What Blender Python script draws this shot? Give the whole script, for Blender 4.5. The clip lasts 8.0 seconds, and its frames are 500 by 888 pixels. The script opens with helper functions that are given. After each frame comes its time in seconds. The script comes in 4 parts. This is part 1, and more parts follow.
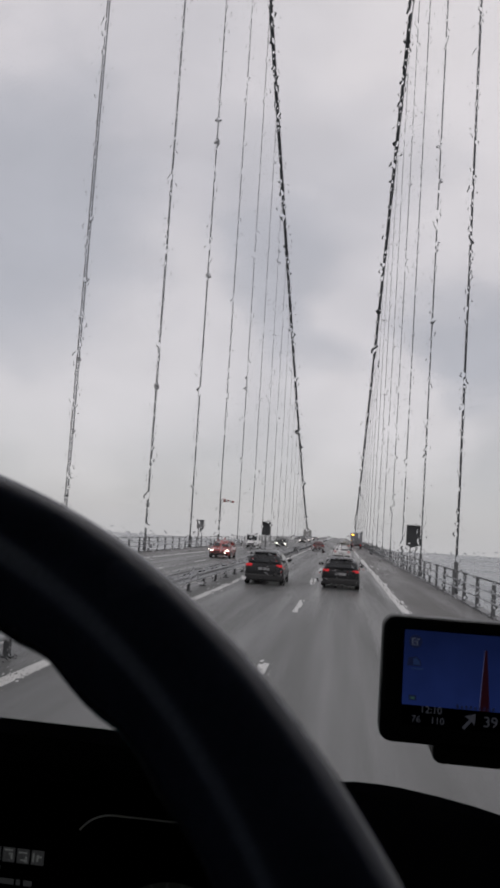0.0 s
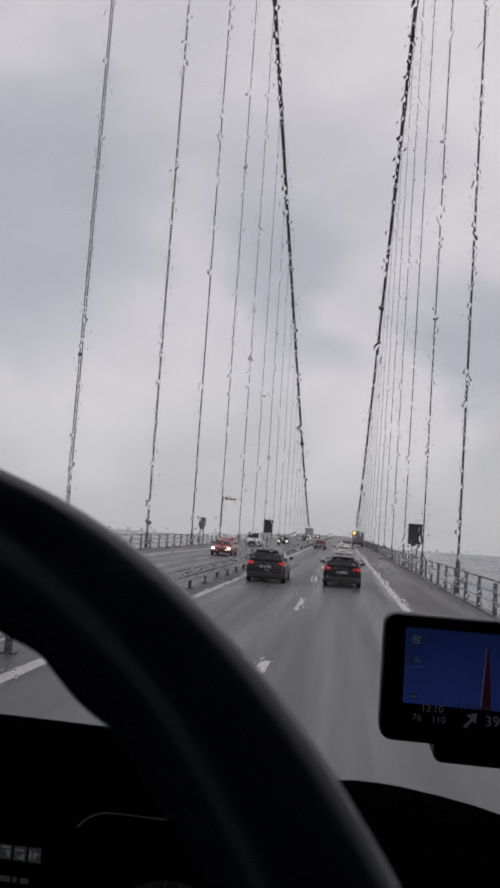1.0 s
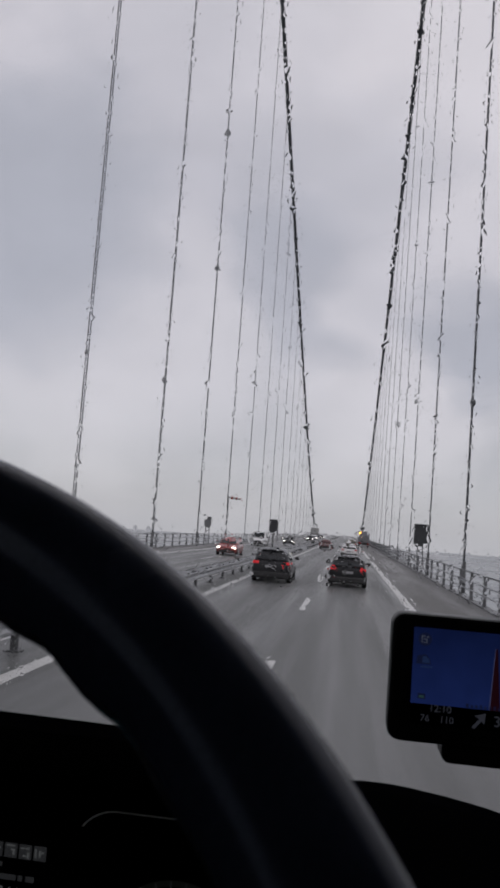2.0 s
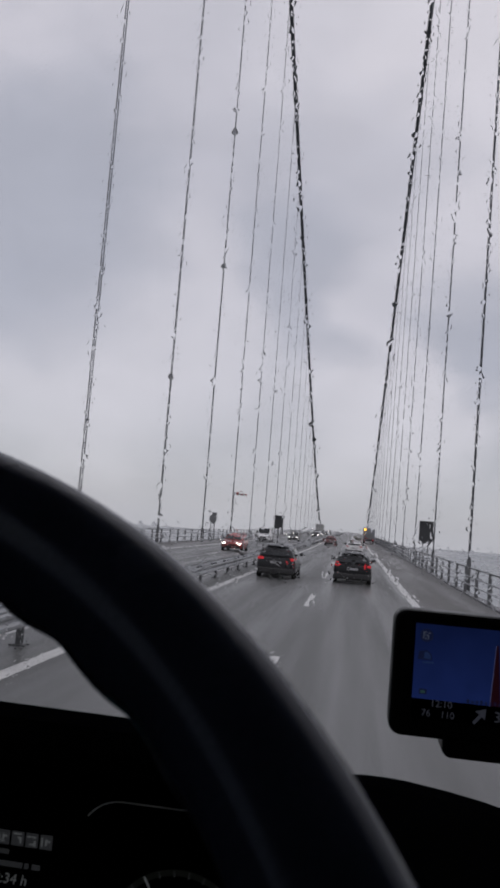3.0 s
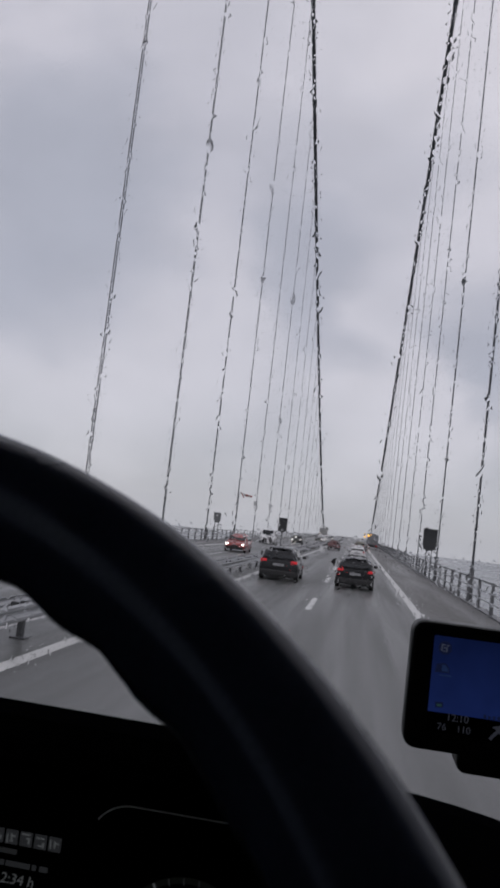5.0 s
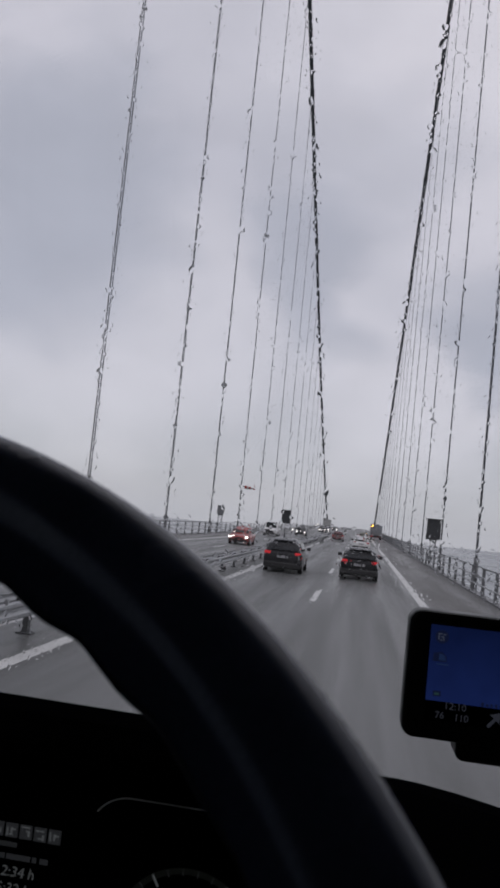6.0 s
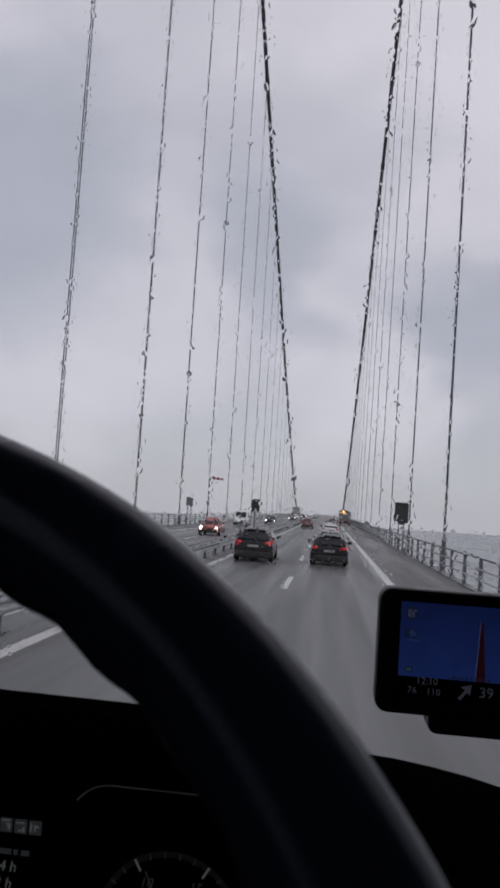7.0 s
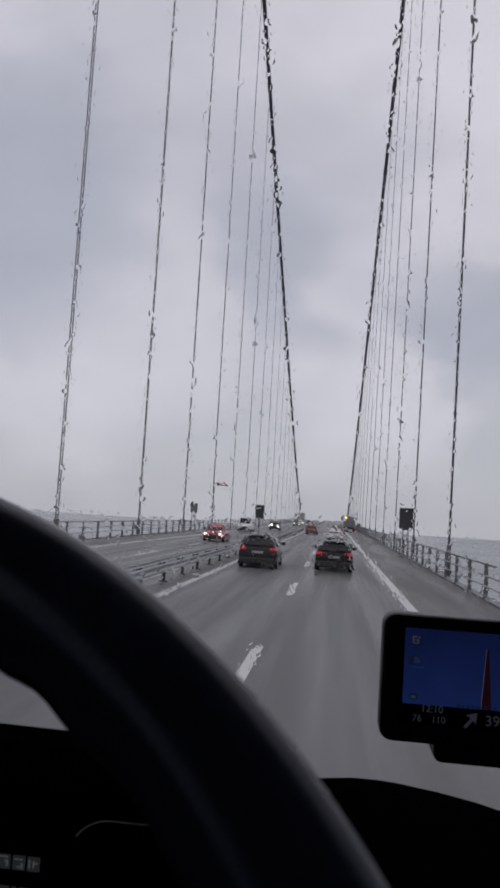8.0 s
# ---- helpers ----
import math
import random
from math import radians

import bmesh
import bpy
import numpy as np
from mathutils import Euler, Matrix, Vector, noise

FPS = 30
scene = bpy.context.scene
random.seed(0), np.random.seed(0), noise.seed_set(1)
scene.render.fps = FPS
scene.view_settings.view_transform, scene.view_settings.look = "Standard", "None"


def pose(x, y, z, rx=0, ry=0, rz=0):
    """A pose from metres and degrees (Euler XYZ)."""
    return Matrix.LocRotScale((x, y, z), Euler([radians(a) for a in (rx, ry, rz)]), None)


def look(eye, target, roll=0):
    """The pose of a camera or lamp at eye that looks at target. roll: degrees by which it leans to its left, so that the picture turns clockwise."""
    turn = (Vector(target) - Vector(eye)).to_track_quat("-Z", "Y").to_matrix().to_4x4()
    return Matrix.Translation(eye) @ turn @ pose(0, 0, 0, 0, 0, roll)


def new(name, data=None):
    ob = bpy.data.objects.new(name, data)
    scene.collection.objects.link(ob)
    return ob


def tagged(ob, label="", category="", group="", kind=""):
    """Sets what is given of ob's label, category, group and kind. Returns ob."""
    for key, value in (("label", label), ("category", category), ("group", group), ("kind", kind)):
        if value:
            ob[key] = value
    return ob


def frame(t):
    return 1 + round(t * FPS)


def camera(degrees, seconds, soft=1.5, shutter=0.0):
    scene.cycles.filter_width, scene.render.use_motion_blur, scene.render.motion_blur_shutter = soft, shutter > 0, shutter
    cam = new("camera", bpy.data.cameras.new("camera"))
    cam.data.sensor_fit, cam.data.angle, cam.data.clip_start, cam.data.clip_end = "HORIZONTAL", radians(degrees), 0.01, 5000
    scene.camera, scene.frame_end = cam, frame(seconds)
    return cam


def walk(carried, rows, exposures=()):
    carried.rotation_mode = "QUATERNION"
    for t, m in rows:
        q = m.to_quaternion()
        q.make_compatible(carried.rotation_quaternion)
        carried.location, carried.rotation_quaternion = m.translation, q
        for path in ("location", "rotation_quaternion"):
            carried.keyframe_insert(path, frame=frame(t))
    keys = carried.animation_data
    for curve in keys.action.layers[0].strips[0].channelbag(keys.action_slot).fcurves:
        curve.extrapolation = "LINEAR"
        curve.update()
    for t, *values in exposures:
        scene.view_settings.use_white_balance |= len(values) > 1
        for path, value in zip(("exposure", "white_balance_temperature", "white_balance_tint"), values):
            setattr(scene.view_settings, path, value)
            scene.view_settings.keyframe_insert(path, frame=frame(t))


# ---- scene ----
# A lorry's cab on a suspension bridge in the rain. x: right, y: along the road, z: up from the asphalt.
cam = camera(35.0, 8.0, soft=3.0)
cam.data.dof.use_dof, cam.data.dof.focus_distance, cam.data.dof.aperture_fstop = True, 1.1, 42.0   # a telephone's small aperture
ROWS = (
    (0, (0.0073, -0.0006, 2.5023), (-0.11984, 0.98700, 0.10713), 3.85),
    (0.5, (0.0085, 0.0087, 2.5054), (-0.11805, 0.98872, 0.09220), 3.98),
    (1, (0.0077, 0.0042, 2.5013), (-0.12237, 0.98699, 0.10425), 4.14),
    (1.5, (0.0057, 0.0078, 2.5001), (-0.12593, 0.98643, 0.10533), 4.17),
    (3, (0.0075, 0.0010, 2.5005), (-0.13635, 0.98584, 0.09757), 4.77),
    (3.2, (0.0052, -0.0082, 2.4947), (-0.13640, 0.98577, 0.09826), 4.78),
    (3.4, (-0.0050, -0.0166, 2.4912), (-0.12916, 0.98665, 0.09923), 4.94),
    (3.5, (-0.0138, -0.0027, 2.4875), (-0.12790, 0.98689, 0.09846), 5.03),
    (3.6, (-0.0145, -0.0020, 2.4875), (-0.12720, 0.98701, 0.09812), 5.22),
    (3.8, (-0.0125, -0.0057, 2.4904), (-0.13297, 0.98616, 0.09902), 5.86),
    (4, (-0.0084, -0.0026, 2.4974), (-0.13990, 0.98553, 0.09572), 6.38),
    (4.2, (-0.0028, 0.0029, 2.5013), (-0.14236, 0.98480, 0.09947), 6.77),
    (4.5, (-0.0055, 0.0059, 2.5012), (-0.14218, 0.98481, 0.09963), 7.02),
    (6, (0.0012, 0.0071, 2.5016), (-0.14696, 0.98516, 0.08873), 6.01),
    (6.5, (0.0028, 0.0151, 2.4991), (-0.12300, 0.98891, 0.08323), 4.74),
    (7, (0.0016, 0.0044, 2.4982), (-0.10475, 0.99129, 0.07987), 3.88),
    (7.5, (-0.0018, 0.0075, 2.5038), (-0.10772, 0.99106, 0.07868), 4.04),
    (8, (0.0023, 0.0103, 2.5117), (-0.11027, 0.98979, 0.08690), 3.65),
)
walk(cam, [(t, look(eye, Vector(eye) + Vector(way), roll)) for t, eye, way, roll in ROWS], exposures=((0, 0.13, 6700, 8.4), (1.5, 0.05, 6560, 9.6), (3, 0.03, 6370, 10.8), (8, 0.01, 6310, 10.8)))

# ---- world and sun: an overcast, rainy sky ----
SUN_ELEVATION, SUN_TURN = radians(42), radians(150)
world = bpy.data.worlds.new("overcast")
scene.world = world
world.use_nodes = True
wn, wl = world.node_tree.nodes, world.node_tree.links
wn.clear()
w_out, w_bg = wn.new("ShaderNodeOutputWorld"), wn.new("ShaderNodeBackground")
w_sky = wn.new("ShaderNodeTexSky")
w_sky.sky_type, w_sky.sun_disc, w_sky.sun_elevation, w_sky.sun_rotation = "NISHITA", False, SUN_ELEVATION, SUN_TURN
w_skyscale = wn.new("ShaderNodeVectorMath")
w_skyscale.operation = "SCALE"
w_skyscale.inputs["Scale"].default_value = 0.06
w_co, w_map = wn.new("ShaderNodeTexCoord"), wn.new("ShaderNodeMapping")
w_map.inputs["Scale"].default_value = (1.4, 1.4, 2.2)
w_n = wn.new("ShaderNodeTexNoise")
w_n.inputs["Scale"].default_value, w_n.inputs["Detail"].default_value, w_n.inputs["Roughness"].default_value = 2.4, 4.0, 0.55
w_n.inputs["Distortion"].default_value = 0.3
wl.new(w_co.outputs["Generated"], w_map.inputs["Vector"])
wl.new(w_map.outputs["Vector"], w_n.inputs["Vector"])
# the direction, ruffled by the noise
w_half, w_ruffle = wn.new("ShaderNodeVectorMath"), wn.new("ShaderNodeVectorMath")
w_half.operation, w_ruffle.operation = "SUBTRACT", "MULTIPLY_ADD"
w_half.inputs[1].default_value = (0.5, 0.5, 0.5)
w_ruffle.inputs[1].default_value = (0.38, 0.38, 0.26)
wl.new(w_n.outputs["Color"], w_half.inputs[0])
wl.new(w_half.outputs["Vector"], w_ruffle.inputs[0])
wl.new(w_co.outputs["Generated"], w_ruffle.inputs[2])
w_sep = wn.new("ShaderNodeSeparateXYZ")
wl.new(w_ruffle.outputs["Vector"], w_sep.inputs["Vector"])
# layers of cloud over even mist at the horizon
w_ramp = wn.new("ShaderNodeValToRGB")
w_ramp.color_ramp.interpolation = "EASE"
LAYERS = ((0.0, (0.500, 0.510, 0.538)), (0.09, (0.512, 0.519, 0.548)), (0.17, (0.567, 0.567, 0.60)), (0.27, (0.58, 0.58, 0.62)), (0.40, (0.585, 0.585, 0.63)), (0.52, (0.68, 0.67, 0.71)), (1.0, (0.58, 0.58, 0.62)))
w_ramp.color_ramp.elements.remove(w_ramp.color_ramp.elements[1])
w_ramp.color_ramp.elements[0].position, w_ramp.color_ramp.elements[0].color = 0.0, (*LAYERS[0][1], 1)
for at, colour in LAYERS[1:]:
    w_ramp.color_ramp.elements.new(at).color = (*colour, 1)
wl.new(w_sep.outputs["Z"], w_ramp.inputs["Fac"])
w_unit = wn.new("ShaderNodeVectorMath")
w_unit.operation = "NORMALIZE"
wl.new(w_ruffle.outputs["Vector"], w_unit.inputs[0])
last = w_ramp.outputs["Color"]
# darker rain clouds and thinner, brighter places all round
DARK, PALE = (0.445, 0.462, 0.515, 1), (0.76, 0.745, 0.775, 1)
for way, spread, much, shade in (((-0.36, 1, 0.22), 0.030, 0.5, PALE), ((0.03, 1, 0.17), 0.014, 0.6, PALE), ((0.10, 1, 0.66), 0.045, 0.7, PALE), ((0.28, 1, 0.42), 0.025, 0.4, PALE), ((-0.25, 1, 0.66), 0.02, 0.3, DARK), ((-0.48, 1, 0.41), 0.026, 0.95, DARK), ((-0.07, 1, 0.30), 0.008, 0.75, DARK), ((-0.05, 1, 0.44), 0.012, 0.4, DARK), ((0.21, 1, 0.25), 0.007, 0.85, DARK), ((0.9, 0.6, 0.4), 0.05, 0.6, DARK), ((-1, 0.1, 0.35), 0.05, 0.6, DARK), ((1, -0.2, 0.3), 0.06, 0.6, PALE), ((0.3, -1, 0.4), 0.06, 0.6, DARK), ((-0.5, -0.8, 0.5), 0.04, 0.6, PALE)):
    w_dot, w_near, w_mixc = wn.new("ShaderNodeVectorMath"), wn.new("ShaderNodeMapRange"), wn.new("ShaderNodeMix")
    w_dot.operation, w_near.interpolation_type, w_mixc.data_type = "DOT_PRODUCT", "SMOOTHSTEP", "RGBA"
    w_dot.inputs[1].default_value = Vector(way).normalized()
    w_near.inputs["From Min"].default_value, w_near.inputs["From Max"].default_value = 1 - spread, 1.0
    w_near.inputs["To Max"].default_value = much
    wl.new(w_unit.outputs["Vector"], w_dot.inputs[0])
    wl.new(w_dot.outputs["Value"], w_near.inputs["Value"])
    wl.new(w_near.outputs["Result"], w_mixc.inputs["Factor"])
    wl.new(last, w_mixc.inputs["A"])
    w_mixc.inputs["B"].default_value = shade
    last = w_mixc.outputs["Result"]
# finer rags of cloud
w_rag, w_ragmap, w_ragscale = wn.new("ShaderNodeTexNoise"), wn.new("ShaderNodeMapRange"), wn.new("ShaderNodeVectorMath")
w_rag.inputs["Scale"].default_value, w_rag.inputs["Detail"].default_value, w_rag.inputs["Roughness"].default_value, w_rag.inputs["Distortion"].default_value = 7.0, 5.0, 0.5, 0.4
w_ragmap.inputs["From Min"].default_value, w_ragmap.inputs["From Max"].default_value = 0.3, 0.7
w_ragmap.inputs["To Min"].default_value, w_ragmap.inputs["To Max"].default_value = 0.965, 1.035
w_ragscale.operation = "SCALE"
wl.new(w_map.outputs["Vector"], w_rag.inputs["Vector"])
wl.new(w_rag.outputs["Fac"], w_ragmap.inputs["Value"])
wl.new(last, w_ragscale.inputs[0])
wl.new(w_ragmap.outputs["Result"], w_ragscale.inputs["Scale"])
last = w_ragscale.outputs["Vector"]
w_mix = wn.new("ShaderNodeMix")
w_mix.data_type = "RGBA"
w_mix.inputs["Factor"].default_value = 0.12
wl.new(w_sky.outputs["Color"], w_skyscale.inputs["Vector"])
wl.new(last, w_mix.inputs["A"])
wl.new(w_skyscale.outputs["Vector"], w_mix.inputs["B"])
wl.new(w_mix.outputs["Result"], w_bg.inputs["Color"])
wl.new(w_bg.outputs["Background"], w_out.inputs["Surface"])
w_bg.inputs["Strength"].default_value = 1.0

sun = new("sun", bpy.data.lights.new("sun", "SUN"))
sun.data.energy, sun.data.angle, sun.data.color = 0.5, radians(30), (1, 0.97, 0.93)
sun.matrix_world = look((0, 0, 0), (-math.sin(SUN_TURN) * math.cos(SUN_ELEVATION), -math.cos(SUN_TURN) * math.cos(SUN_ELEVATION), -math.sin(SUN_ELEVATION)))
sun.location = (0, 0, 60)


# ---- materials ----
def mat(name, color, rough=0.5, metal=0.0, vary=0.15, grain=40.0, blotch=2.0, bump=0.0, coords="Object", stretch=(1, 1, 1), coat=0.0, emit=None, power=0.0, per_piece=0.0, gloss_vary=0.12, spec=0.5):
    m = bpy.data.materials.new(name)
    m.use_nodes = True
    n, l = m.node_tree.nodes, m.node_tree.links
    b = n["Principled BSDF"]
    b.inputs["Roughness"].default_value, b.inputs["Metallic"].default_value, b.inputs["Coat Weight"].default_value = rough, metal, coat
    b.inputs["Coat Roughness"].default_value, b.inputs["Specular IOR Level"].default_value = 0.08, spec
    co, mp = n.new("ShaderNodeTexCoord"), n.new("ShaderNodeMapping")
    mp.inputs["Scale"].default_value = stretch
    l.new(co.outputs[coords], mp.inputs["Vector"])
    fine, wide = n.new("ShaderNodeTexNoise"), n.new("ShaderNodeTexNoise")
    fine.inputs["Scale"].default_value, fine.inputs["Detail"].default_value = grain, 4
    wide.inputs["Scale"].default_value, wide.inputs["Detail"].default_value = blotch, 3
    for x in (fine, wide):
        l.new(mp.outputs["Vector"], x.inputs["Vector"])
    add = n.new("ShaderNodeMath")
    add.operation = "ADD"
    l.new(fine.outputs["Fac"], add.inputs[0])
    l.new(wide.outputs["Fac"], add.inputs[1])
    value = add.outputs[0]
    if per_piece:
        info, mul, more = n.new("ShaderNodeObjectInfo"), n.new("ShaderNodeMath"), n.new("ShaderNodeMath")
        mul.operation, more.operation = "MULTIPLY_ADD", "ADD"
        mul.inputs[1].default_value, mul.inputs[2].default_value = per_piece, -per_piece / 2
        l.new(info.outputs["Random"], mul.inputs[0])
        l.new(value, more.inputs[0])
        l.new(mul.outputs[0], more.inputs[1])
        value = more.outputs[0]
    scale = n.new("ShaderNodeMapRange")
    scale.inputs["From Min"].default_value, scale.inputs["From Max"].default_value = 0.6, 1.4
    scale.inputs["To Min"].default_value, scale.inputs["To Max"].default_value = 1 - vary, 1 + vary
    l.new(value, scale.inputs["Value"])
    tint = n.new("ShaderNodeVectorMath")
    tint.operation = "SCALE"
    tint.inputs[0].default_value = color
    l.new(scale.outputs["Result"], tint.inputs["Scale"])
    l.new(tint.outputs["Vector"], b.inputs["Base Color"])
    gl = n.new("ShaderNodeMapRange")
    gl.inputs["From Min"].default_value, gl.inputs["From Max"].default_value = 0.35, 0.65
    gl.inputs["To Min"].default_value, gl.inputs["To Max"].default_value = max(0.02, rough - gloss_vary), min(1, rough + gloss_vary)
    l.new(wide.outputs["Fac"], gl.inputs["Value"])
    l.new(gl.outputs["Result"], b.inputs["Roughness"])
    if bump:
        bp = n.new("ShaderNodeBump")
        bp.inputs["Strength"].default_value, bp.inputs["Distance"].default_value = min(1, bump * 100), bump
        l.new(fine.outputs["Fac"], bp.inputs["Height"])
        l.new(bp.outputs["Normal"], b.inputs["Normal"])
    if emit:
        b.inputs["Emission Color"].default_value, b.inputs["Emission Strength"].default_value = (*emit, 1), power
    return m


def water_drop(name):
    """Water lying on glass: it only bends the light."""
    m = bpy.data.materials.new(name)
    m.use_nodes = True
    n, l = m.node_tree.nodes, m.node_tree.links
    n.clear()
    o, g = n.new("ShaderNodeOutputMaterial"), n.new("ShaderNodeBsdfRefraction")
    g.inputs["IOR"].default_value, g.inputs["Roughness"].default_value = 1.33, 0.0
    l.new(g.outputs[0], o.inputs["Surface"])
    return m


def clear_pane(name):
    """Thin clear glass: what comes through goes straight on, and the faces mirror by their angle."""
    m = bpy.data.materials.new(name)
    m.use_nodes = True
    n, l = m.node_tree.nodes, m.node_tree.links
    n.clear()
    o, mix, thru, gloss, fres = n.new("ShaderNodeOutputMaterial"), n.new("ShaderNodeMixShader"), n.new("ShaderNodeBsdfTransparent"), n.new("ShaderNodeBsdfGlossy"), n.new("ShaderNodeFresnel")
    fres.inputs["IOR"].default_value, gloss.inputs["Roughness"].default_value = 1.2, 0.02
    thru.inputs["Color"].default_value = (0.995, 0.984, 0.992, 1)
    l.new(fres.outputs[0], mix.inputs["Fac"])
    l.new(thru.outputs[0], mix.inputs[1])
    l.new(gloss.outputs[0], mix.inputs[2])
    l.new(mix.outputs[0], o.inputs["Surface"])
    return m


M_ASPHALT = mat("wet_asphalt", (0.095, 0.098, 0.096), 0.45, vary=0.28, grain=60, blotch=1.3, bump=0.004, stretch=(1, 0.03, 1), gloss_vary=0.13, spec=0.40)
M_SHOULDER = mat("wet_shoulder_asphalt", (0.088, 0.086, 0.083), 0.48, vary=0.26, grain=60, blotch=0.6, bump=0.004, stretch=(1, 0.08, 1), spec=0.34)
M_PAINT = mat("road_paint", (0.52, 0.52, 0.51), 0.45, vary=0.22, grain=14, blotch=1.3, bump=0.002, per_piece=0.15)
M_CONCRETE = mat("concrete", (0.30, 0.30, 0.295), 0.75, vary=0.22, grain=1.4, blotch=0.12, bump=0.01)
M_GALV = mat("galvanised_steel", (0.36, 0.37, 0.38), 0.42, metal=0.55, vary=0.25, grain=30, blotch=3, per_piece=0.2)
M_GALV_DARK = mat("dull_steel", (0.17, 0.175, 0.18), 0.5, metal=0.4, vary=0.3, grain=30, blotch=3, per_piece=0.25)
M_POST = mat("dark_painted_steel", (0.07, 0.072, 0.075), 0.5, metal=0.2, vary=0.3, grain=25, blotch=3, per_piece=0.3)
M_RAILPOST = mat("grey_painted_post", (0.11, 0.113, 0.118), 0.5, metal=0.2, vary=0.3, grain=25, blotch=3, per_piece=0.3)
M_CABLE = mat("painted_cable", (0.085, 0.09, 0.095), 0.55, vary=0.25, grain=3, blotch=0.15)
M_HANGER = mat("hanger_rope", (0.15, 0.155, 0.165), 0.55, vary=0.2, grain=3, blotch=0.2)
M_GIRDER = mat("painted_girder", (0.33, 0.34, 0.35), 0.5, vary=0.15, grain=2, blotch=0.1)
M_SEA = mat("grey_sea", (0.12, 0.135, 0.145), 0.26, vary=0.22, grain=0.05, blotch=0.004, bump=0.03, gloss_vary=0.05)
M_SIGN = mat("black_sign_case", (0.042, 0.044, 0.047), 0.45, vary=0.25, grain=12, blotch=2)
# grey back of the far sign, lightened further in place of mist
M_SIGN_GREY = mat("hazed_sign_grey", (0.14, 0.143, 0.15), 0.5, vary=0.2, grain=10, blotch=2)
M_SIGN_FACE = mat("matt_sign_face", (0.026, 0.028, 0.031), 0.4, vary=0.3, grain=8, blotch=2)
# red dulled in the colour itself to stand for mist at that distance
M_RED_HAZED = mat("windsock_hazed_red", (0.26, 0.05, 0.045), 0.8, vary=0.15, grain=20)
M_WHITE = mat("windsock_white", (0.5, 0.5, 0.49), 0.8, vary=0.12, grain=20)
M_BLACKCAR = mat("black_car_paint", (0.008, 0.0085, 0.010), 0.34, vary=0.2, grain=8, blotch=2, coat=0.25, spec=0.3)
M_GREYCAR = mat("dark_grey_car_paint", (0.012, 0.0125, 0.0145), 0.34, vary=0.2, grain=8, blotch=2, coat=0.3, spec=0.35)
M_WHITECAR = mat("white_car_paint", (0.68, 0.68, 0.68), 0.3, vary=0.1, grain=8, blotch=2, coat=0.6)
M_REDCAR = mat("red_car_paint", (0.27, 0.03, 0.025), 0.3, vary=0.12, grain=8, blotch=2, coat=0.6)
# two far cars: distance haze is mixed into the paint as grey
M_MAROON_HAZED = mat("hazed_maroon_paint", (0.17, 0.08, 0.08), 0.3, vary=0.12, grain=8, blotch=2, coat=0.6)
M_OLIVE_HAZED = mat("hazed_olive_paint", (0.19, 0.18, 0.15), 0.35, vary=0.12, grain=8, blotch=2, coat=0.6)
M_ORANGE = mat("orange_works_paint", (0.55, 0.2, 0.03), 0.45, vary=0.15, grain=8, blotch=1)
# lorry body paled, its colour holding the mist in front of it
M_BLUEGREY_HAZED = mat("hazed_lorry_paint", (0.17, 0.18, 0.20), 0.4, vary=0.15, grain=5, blotch=1)
M_CARGLASS = mat("dark_car_glass", (0.012, 0.014, 0.016), 0.08, vary=0.1, grain=4, gloss_vary=0.03)
M_TRIM = mat("black_plastic_trim", (0.018, 0.018, 0.019), 0.55, vary=0.25, grain=60, blotch=6)
M_RUBBER = mat("black_wiper_rubber", (0.006, 0.006, 0.006), 0.7, vary=0.2, grain=90, spec=0.05)
M_TYRE = mat("tyre_rubber", (0.015, 0.015, 0.015), 0.75, vary=0.25, grain=40, blotch=5)
M_RIM = mat("wheel_rim_metal", (0.35, 0.35, 0.36), 0.35, metal=0.8, vary=0.15, grain=20)
M_PLATE = mat("plate_white", (0.28, 0.28, 0.29), 0.5, vary=0.08, grain=30)
M_TAIL = mat("tail_lamp_red", (0.3, 0.012, 0.012), 0.2, vary=0.1, emit=(1.0, 0.06, 0.08), power=0.3)
M_TAIL_DIM = mat("tail_lamp_dim", (0.3, 0.012, 0.012), 0.2, vary=0.1, emit=(0.8, 0.03, 0.03), power=0.12)
M_HEAD = mat("headlamp_lit", (0.8, 0.8, 0.75), 0.2, vary=0.05, emit=(1.0, 0.95, 0.85), power=5.0)
M_AMBER = mat("amber_beacon", (0.7, 0.35, 0.02), 0.3, vary=0.05, emit=(1.0, 0.48, 0.05), power=5.0)
M_LEATHER = mat("black_wheel_leather", (0.023, 0.030, 0.050), 0.24, vary=0.25, grain=620, blotch=30, bump=0.0005, gloss_vary=0.04, spec=0.08)
M_LEATHER.node_tree.nodes["Principled BSDF"].inputs["Specular Tint"].default_value = (0.75, 0.87, 1.0, 1)   # blue put into the reflection tint to imitate the sky's sheen
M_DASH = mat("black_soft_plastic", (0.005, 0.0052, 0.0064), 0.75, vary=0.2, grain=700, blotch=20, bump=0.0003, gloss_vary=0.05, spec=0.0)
M_CAB = mat("cab_lining", (0.018, 0.018, 0.02), 0.8, vary=0.2, grain=120, blotch=5)
M_HEADLINER = mat("pale_headliner_fabric", (0.42, 0.42, 0.43), 0.9, vary=0.12, grain=200, blotch=4)
M_CABOUT = mat("cab_outer_paint", (0.5, 0.5, 0.5), 0.4, vary=0.1, grain=6, blotch=1, coat=0.4)
M_GPS = mat("satnav_case", (0.0065, 0.0067, 0.0078), 0.42, vary=0.2, grain=400, blotch=30, gloss_vary=0.08, spec=0.3)
